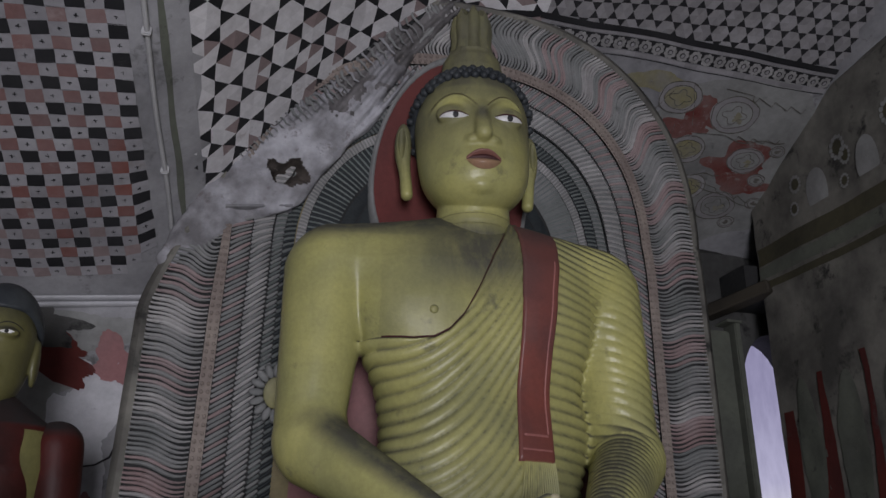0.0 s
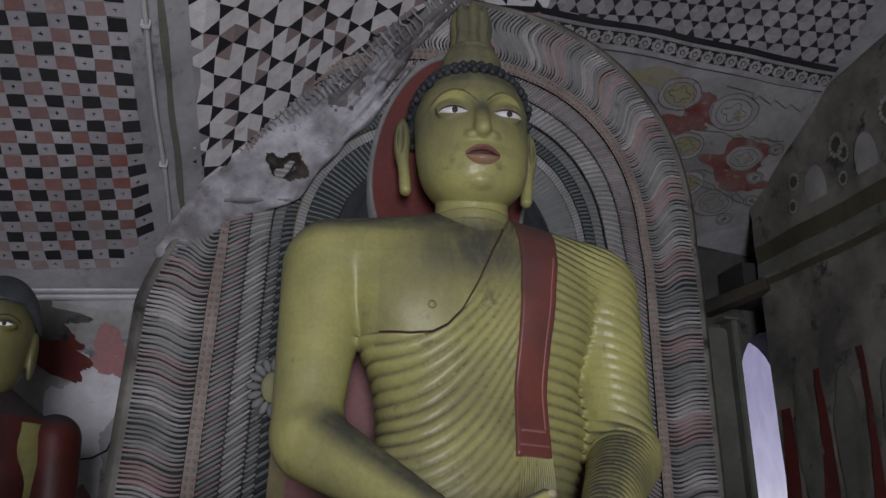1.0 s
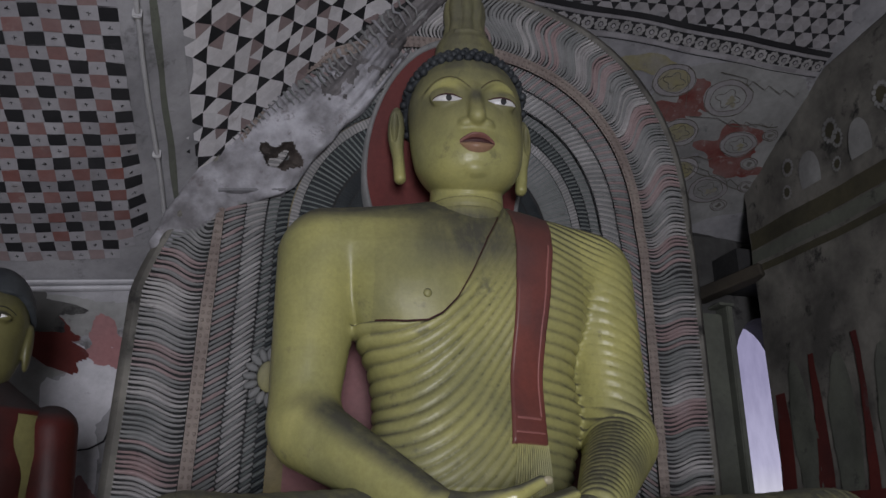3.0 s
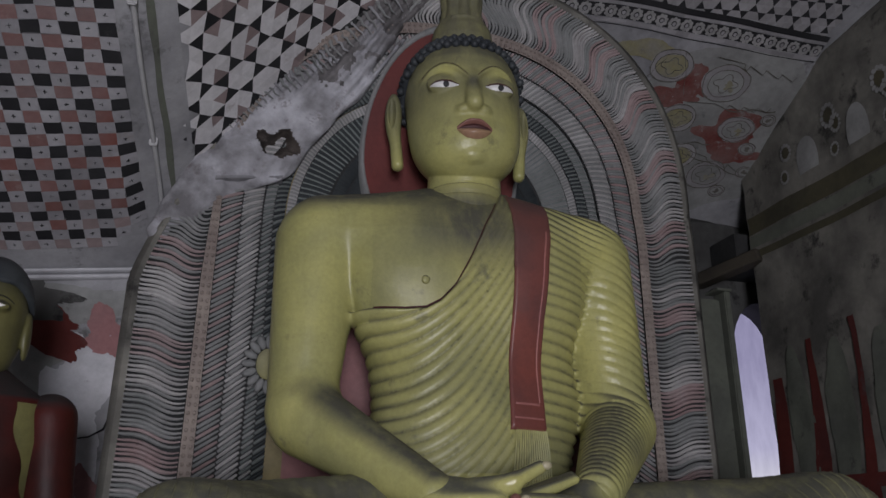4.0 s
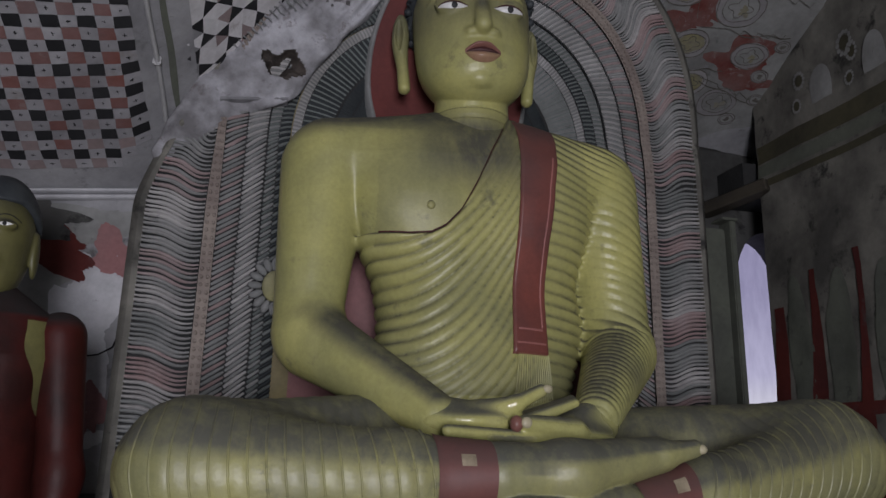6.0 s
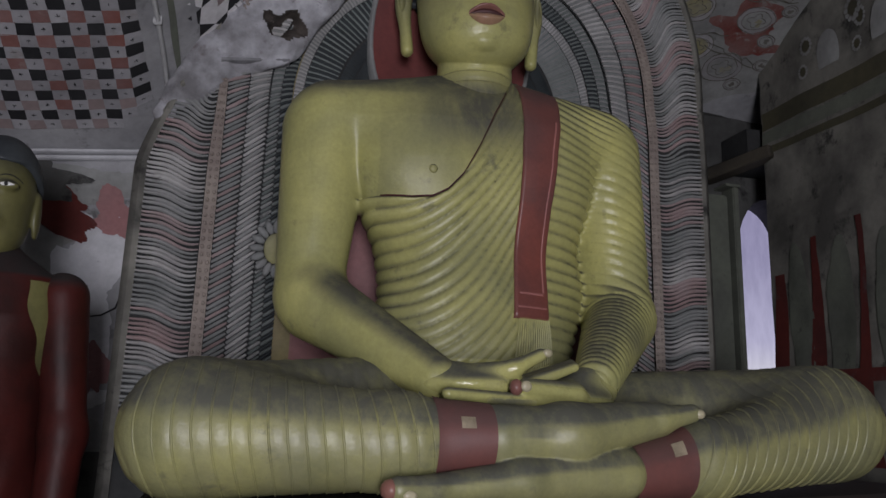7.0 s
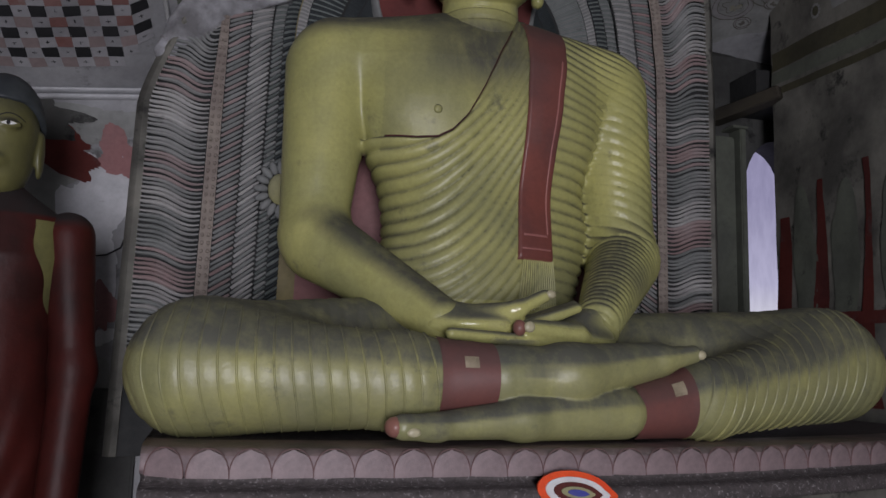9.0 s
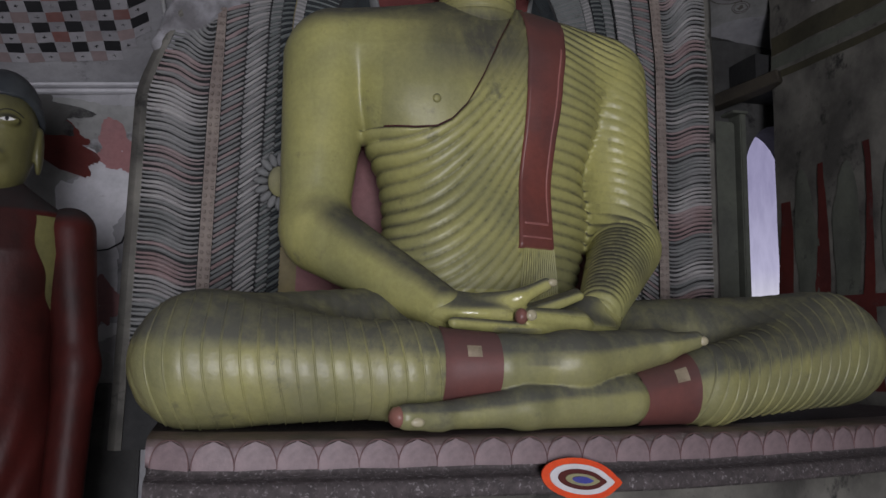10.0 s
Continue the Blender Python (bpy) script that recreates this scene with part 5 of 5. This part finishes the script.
def lump(X, Y, Z):
    d = None
    for (xa, za, ra), (xb, zb, rb) in zip(LP, LP[1:]):
        c = capsule(X, Y, Z, (xa, lean(za) + 0.01, za), (xb, lean(zb) + 0.01, zb), ra, rb, (1, 0.42, 1)) * 0.6
        d = c if d is None else smin(d, c, 0.03)
    # runnels along the upper part
    across = (X + 0.55) * 0.77 - (Z - 3.38) * 0.62
    d = d + 0.012 * np.sin(across * 150 + 2 * np.sin(Z * 9)) * np.clip((Z - 3.2) / 0.15, 0, 1)
    return np.maximum(d, -hole(X, Y, Z))


sh = Shells()
V, Q = surface_net(lump, (-1.3, -0.05, 2.42), (-0.02, 0.45, 3.98), 0.0095)
cx = V[Q].mean(1)
inhole = hole(cx[:, 0], cx[:, 1], cx[:, 2]) < 0.004
for n_ in range(len(V)):
    p = Vector(V[n_])
    V[n_, 1] -= 0.03 * noise.noise(p * 6) + 0.018 * noise.noise(p * 15) + 0.009 * noise.noise(p * 40)
worn = np.array([3.0 * (c[2] - 3.46) + noise.noise(Vector(c) * 7) + 0.5 * noise.noise(Vector(c) * 25) > 0.1 for c in cx])
sh.add(V, Q, np.where(inhole, 1, np.where(worn, 2, 0)))
thing("plaster_break", "broken grey plaster mass with a dark hole over the arch", "plaster", data=sh.mesh("plaster_break", ["plaster_mix", "hole_clay", "grey_clay"]))

# short curled feathers along the mass
crest = thing("feather_crest", "worn carved feather crest along the broken plaster", "carving")
CR = [(-0.97, 3.16), (-0.86, 3.27), (-0.72, 3.36), (-0.60, 3.47), (-0.46, 3.62), (-0.3, 3.77)]
NC = 34
cxs, czs = np.interp(np.linspace(0, 5, NC), range(6), [p[0] for p in CR]), np.interp(np.linspace(0, 5, NC), range(6), [p[1] for p in CR])
for k in range(NC):
    bb = Build()
    big = 0.75 + 0.35 * (k / NC)
    pts = []
    for q in np.linspace(0, 1, 9):
        x = cxs[k] + big * (0.05 * q - 0.03 * math.sin(math.pi * q)) + rnd.uniform(-0.004, 0.004) + 0.006
        z = czs[k] + big * (-0.05 * q - 0.004 + 0.03 * math.sin(math.pi * 1.15 * q))
        y = float(front(lump, np.array([x]), np.array([z]), -0.2, 0.6)[0])
        pts.append(Vector((x, min(y, lean(z)) - 0.018, z)))
    ridge(bb, pts, 0.0068 * rnd.uniform(0.7, 1.2), 0, 0.25)
    part("feather", bb.mesh("feather", [("feather_grey", "plaster", "feather_grey")[k % 3]], True), crest)

# capital where the pilaster bands stop
b = Build()
b.grid(np.array([[(x, 0.27 - d , z + 0.12 * (x + 0.95) ) for x in np.linspace(-0.98, -0.72, 16)] for d, z in ((-0.05, 2.92), (0.0, 2.92), (0.008, 2.917), (0.008, 2.91), (0.0, 2.907), (-0.05, 2.905))]), 0, True)
thing("capital", "thin grey plaster capital across the carved bands", "moulding", data=b.mesh("capital", ["plaster"], True))

# ---- paintings and patches on walls and roof ----
brnd = random.Random(23)


def blob_ring(cx_, cy_, rx, ry, rough=0.18, n=40, turn=0.0):
    ph = [brnd.uniform(0, 6.28) for _ in range(5)]
    out = []
    for a in np.linspace(0, 2 * math.pi, n + 1)[:-1]:
        r = 1 + rough * sum(math.sin((k + 2) * a + ph[k]) / (k + 1.5) for k in range(5)) + rough * 0.5 * noise.noise(Vector((cx_ * 9 + 3 * math.cos(a), cy_ * 9 + 3 * math.sin(a), rough))) + brnd.uniform(-0.12, 0.12) * rough
        u, v = rx * r * math.cos(a), ry * r * math.sin(a)
        out.append((cx_ + u * math.cos(turn) - v * math.sin(turn), cy_ + u * math.sin(turn) + v * math.cos(turn)))
    return out


def fan(bld, ring, centre, to3, mi, rows=5):
    """A patch filled from its centre in rings, so that it follows an uneven surface."""
    G = np.array([[to3(centre[0] + (u - centre[0]) * q, centre[1] + (v - centre[1]) * q) for (u, v) in ring + ring[:1]] for q in np.linspace(0.02, 1, rows)])
    bld.grid(G, mi)


def wall_n(amp=0.02):
    return lambda u, z: (u, 0.66 + amp * noise.noise(Vector((u * 2.2, z * 2.2, 3.1))) + amp * 0.4 * noise.noise(Vector((u * 8, z * 8, 7))) - 0.006, z)


b = Build()
for u, z, rx, rz, mi, tn in ((-1.42, 2.05, 0.15, 0.27, 0, 0.1), (-1.33, 2.34, 0.09, 0.1, 1, 0), (-1.62, 2.38, 0.2, 0.08, 2, -0.5), (-1.53, 2.36, 0.12, 0.05, 2, -0.3), (-1.38, 1.72, 0.08, 0.1, 1, 0.3), (-1.42, 1.6, 0.1, 0.05, 0, 0), (-1.45, 2.47, 0.22, 0.07, 3, 0.1), (-1.4, 1.35, 0.14, 0.12, 3, 0.4), (-1.66, 2.5, 0.2, 0.075, 4, -0.25), (-1.75, 2.2, 0.25, 0.2, 3, 0.2)):
    f3 = wall_n()
    lift = {0: 0, 1: 0.002, 2: 0.004, 3: -0.002, 4: 0.006}[mi]
    fan(b, blob_ring(u, z, rx, rz, 0.42, 90, tn), (u, z), lambda uu, zz, f3=f3, lift=lift: (f3(uu, zz)[0], f3(uu, zz)[1] - lift, zz), mi, 7)
part("old_paint", b.mesh("old_paint", ["plaster_white", "niche_pink", "mural_red", "mural_grey", "rock"], True), bpy.data.objects["wall_north"], "flaked white, pink and red paint")
# crack in the plaster
b = Build()
pts = [Vector((x, wall_n()(x, z)[1] - 0.006, z)) for x, z in ((-1.26, 2.05), (-1.3, 2.0), (-1.31, 1.97), (-1.36, 1.94), (-1.42, 1.93))]
ridge(b, pts, 0.004, 0, 0.5)
part("crack", b.mesh("crack", ["black"]), bpy.data.objects["wall_north"])

# plaster moulding under the checks
b = Build()
mx0, mx1 = -2.6, -1.27
for off, zz, hh in ((0.015, 2.605, 0.014), (0.03, 2.58, 0.018)):
    G = []
    for x in np.linspace(mx0, mx1, 20):
        z = zz + 0.10 * (x + 1.3)
        G.append([(x, 0.66, z + hh), (x, 0.60 + off, z + hh), (x, 0.59 + off, z + hh / 2), (x, 0.60 + off, z), (x, 0.66, z)])
    b.grid(np.array(G), 0, True)
thing("cornice", "thin white plaster moulding under the painted checks", "trim", kind="structure", data=b.mesh("cornice", ["plaster_white"], True))

# figures and rings painted on the roof beside the arch
b = Build()
on_roof = lambda lift: (lambda x, y: roof_point(x, y, lift))
fan(b, blob_ring(1.5, 0.7, 0.62, 0.5, 0.12, 60), (1.5, 0.7), on_roof(0.003), 3, 16)
fan(b, blob_ring(1.5, 1.28, 0.5, 0.22, 0.25, 60), (1.5, 1.28), on_roof(0.004), 6, 10)
fan(b, blob_ring(0.98, 0.28, 0.2, 0.05, 0.3), (0.98, 0.28), on_roof(0.0045), 1)
fan(b, blob_ring(1.68, 0.63, 0.2, 0.12, 0.35), (1.68, 0.63), on_roof(0.0045), 0, 7)
fan(b, blob_ring(1.33, 0.38, 0.1, 0.09, 0.4), (1.33, 0.38), on_roof(0.0045), 0, 6)
fan(b, blob_ring(1.25, 0.48, 0.16, 0.05, 0.4), (1.25, 0.48), on_roof(0.0045), 0, 6)
fan(b, blob_ring(1.78, 0.76, 0.12, 0.05, 0.5), (1.78, 0.76), on_roof(0.0048), 0, 6)


def outline(ring, half, lift, mi):
    """A brush line along a closed ring on the roof."""
    n = len(ring)
    rows = []
    for k in range(n + 1):
        (xa, ya), (xb, yb) = ring[(k - 1) % n], ring[(k + 1) % n]
        dx, dy = xb - xa, yb - ya
        ln = math.hypot(dx, dy) or 1.0
        h_ = half * (0.7 + 0.5 * math.sin(k * 1.3) ** 2)
        x, y = ring[k % n]
        rows.append([roof_point(x - dy / ln * h_, y + dx / ln * h_, lift), roof_point(x + dy / ln * h_, y - dx / ln * h_, lift)])
    b.grid(np.array(rows), mi)


for x, y, r, field in ((1.165, 0.326, 0.115, 1), (1.497, 0.367, 0.135, 3), (1.336, 0.585, 0.105, 1), (1.68, 0.89, 0.12, 3), (1.7, 0.6, 0.105, 3), (1.45, 0.8, 0.11, 1), (1.85, 0.52, 0.045, 3), (1.83, 0.7, 0.05, 3), (1.55, 1.0, 0.06, 3), (1.8, 0.98, 0.05, 3), (1.9, 0.84, 0.05, 3)):
    fan(b, blob_ring(x, y, r, r * 0.72, 0.05), (x, y), on_roof(0.006), 5)
    fan(b, blob_ring(x, y, r * 0.74, r * 0.5, 0.06), (x, y), on_roof(0.0072), field)
    outline(blob_ring(x, y, r, r * 0.72, 0.05), 0.0028, 0.0085, 4)
    outline(blob_ring(x, y, r * 0.76, r * 0.52, 0.06), 0.0022, 0.009, 4)
    if r > 0.07:
        petals = [(x + r * 0.42 * (1 + 0.28 * math.cos(4 * a)) * math.cos(a), y + r * 0.3 * (1 + 0.28 * math.cos(4 * a)) * math.sin(a)) for a in np.linspace(0, 2 * math.pi, 33)[:-1]]
        outline(petals, 0.0022, 0.0095, 4)
        fan(b, blob_ring(x + 0.2 * r, y + 0.1 * r, r * 0.22, r * 0.16, 0.5), (x + 0.2 * r, y + 0.1 * r), on_roof(0.0088), 1)
    else:
        fan(b, blob_ring(x, y, r * 0.34, r * 0.26, 0.3), (x, y), on_roof(0.0096), 4)
# jagged hems drawn between the medallions
for x0, y0, x1, y1, teeth in ((1.38, 0.24, 1.86, 0.27, 5), (1.34, 0.49, 1.82, 0.45, 6), (1.5, 0.76, 1.86, 0.82, 4)):
    zig = [(x0 + (x1 - x0) * q, y0 + (y1 - y0) * q + (0.03 * ((q * teeth) % 1.0) if q > 0.35 else 0.0)) for q in np.linspace(0, 1, 60)]
    outline(zig + zig[::-1], 0.002, 0.0105, 4)
fan(b, blob_ring(0.82, 0.304, 0.045, 0.035, 0.1), (0.82, 0.304), on_roof(0.006), 2)
for x0, y0, x1, y1 in ((1.2, 0.24, 1.3, 0.45), (1.06, 0.4, 1.12, 0.28), (1.4, 0.72, 1.6, 0.7), (1.2, 0.45, 1.25, 0.7), (1.58, 0.5, 1.86, 0.46), (1.5, 0.78, 1.85, 0.86)):
    n = 10
    for k in range(n):
        ta, tb = k / n, (k + 1) / n
        pa, pb_ = (x0 + (x1 - x0) * ta, y0 + (y1 - y0) * ta + 0.008 * math.sin(9 * ta)), (x0 + (x1 - x0) * tb, y0 + (y1 - y0) * tb + 0.008 * math.sin(9 * tb))
        b.poly([roof_point(pa[0], pa[1] - 0.003, 0.0105), roof_point(pb_[0], pb_[1] - 0.003, 0.0105), roof_point(pb_[0], pb_[1] + 0.003, 0.0105), roof_point(pa[0], pa[1] + 0.003, 0.0105)], 4)
tagged(part("roof_mural", b.mesh("roof_mural", ["faded_red", "faded_ochre", "pat_white", "mural_grey", "faded_line", "pat_pale", "rock"], True), ceiling, "faded painted medallions in ochre, red and grey"), kind="stuff")

# murals on the dark east wall
b = Build()
AMP = 0.02


def wall_e(lift):
    return lambda y, z: (1.92 + 0.9 * max(0.0, z - 3.9) + AMP * noise.noise(Vector((y * 2.2, z * 2.2, 3.1))) + AMP * 0.4 * noise.noise(Vector((y * 8, z * 8, 7))) - lift, y, z)


def strip(y0, y1, z0, z1, mi, lift, ny=24, nz=3, wob=0.006):
    f3 = wall_e(lift)
    b.grid(np.array([[f3(y0 + (y1 - y0) * q + wob * math.sin(9 * w + y0 * 7), z0 + (z1 - z0) * w + wob * math.sin(11 * q + z0 * 5)) for q in np.linspace(0, 1, ny)] for w in np.linspace(0, 1, nz)]), mi, True)


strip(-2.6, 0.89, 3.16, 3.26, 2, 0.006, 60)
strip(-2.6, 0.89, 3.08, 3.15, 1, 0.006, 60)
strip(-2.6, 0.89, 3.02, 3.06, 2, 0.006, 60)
y = 0.52
while y > -1.8:
    arch_ring = [(y - 0.16 + 0.075 * math.cos(a), 3.40 + (0.13 * math.sin(a) if a < math.pi else 0.06 * max(-1.0, 2.5 * math.sin(a)))) for a in np.linspace(0, 2 * math.pi, 41)[:-1]]
    fan(b, arch_ring, (y - 0.16, 3.42), wall_e(0.006), 3)
    for yy, zz, r in ((y - 0.02, 3.5, 0.045), (y + 0.01, 3.37, 0.035), (y - 0.34, 3.56, 0.06)):
        for p_ in range(12):
            a = 2 * math.pi * p_ / 12
            fan(b, blob_ring(yy + r * 0.75 * math.cos(a), zz + r * 0.95 * math.sin(a), r * 0.22, r * 0.22, 0.1, 8), (yy + r * 0.75 * math.cos(a), zz + r * 0.95 * math.sin(a)), wall_e(0.008), 3, 2)
        fan(b, blob_ring(yy, zz, r * 0.55, r * 0.7, 0.1, 14), (yy, zz), wall_e(0.007), 2, 3)
    y -= 0.36
for k, (yc, top) in enumerate(((0.83, 2.35), (0.555, 2.5), (0.25, 2.54), (-0.07, 2.5), (-0.4, 2.52), (-0.75, 2.5))):
    f3 = wall_e(0.007)
    b.grid(np.array([[f3(yc + (0.038 + 0.02 * math.sin(3.2 * w + k)) * q + 0.015 * math.sin(5 * w), 1.4 + (top - 1.4) * w) for q in (-1, -0.3, 0.3, 1)] for w in np.linspace(0, 1, 14)]), 0, True)
    fan(b, blob_ring(yc - 0.16, 2.1, 0.09, 0.36, 0.12), (yc - 0.16, 2.1), wall_e(0.006), 1, 7)
strip(-2.6, 0.88, 1.78, 1.84, 0, 0.008, 60)
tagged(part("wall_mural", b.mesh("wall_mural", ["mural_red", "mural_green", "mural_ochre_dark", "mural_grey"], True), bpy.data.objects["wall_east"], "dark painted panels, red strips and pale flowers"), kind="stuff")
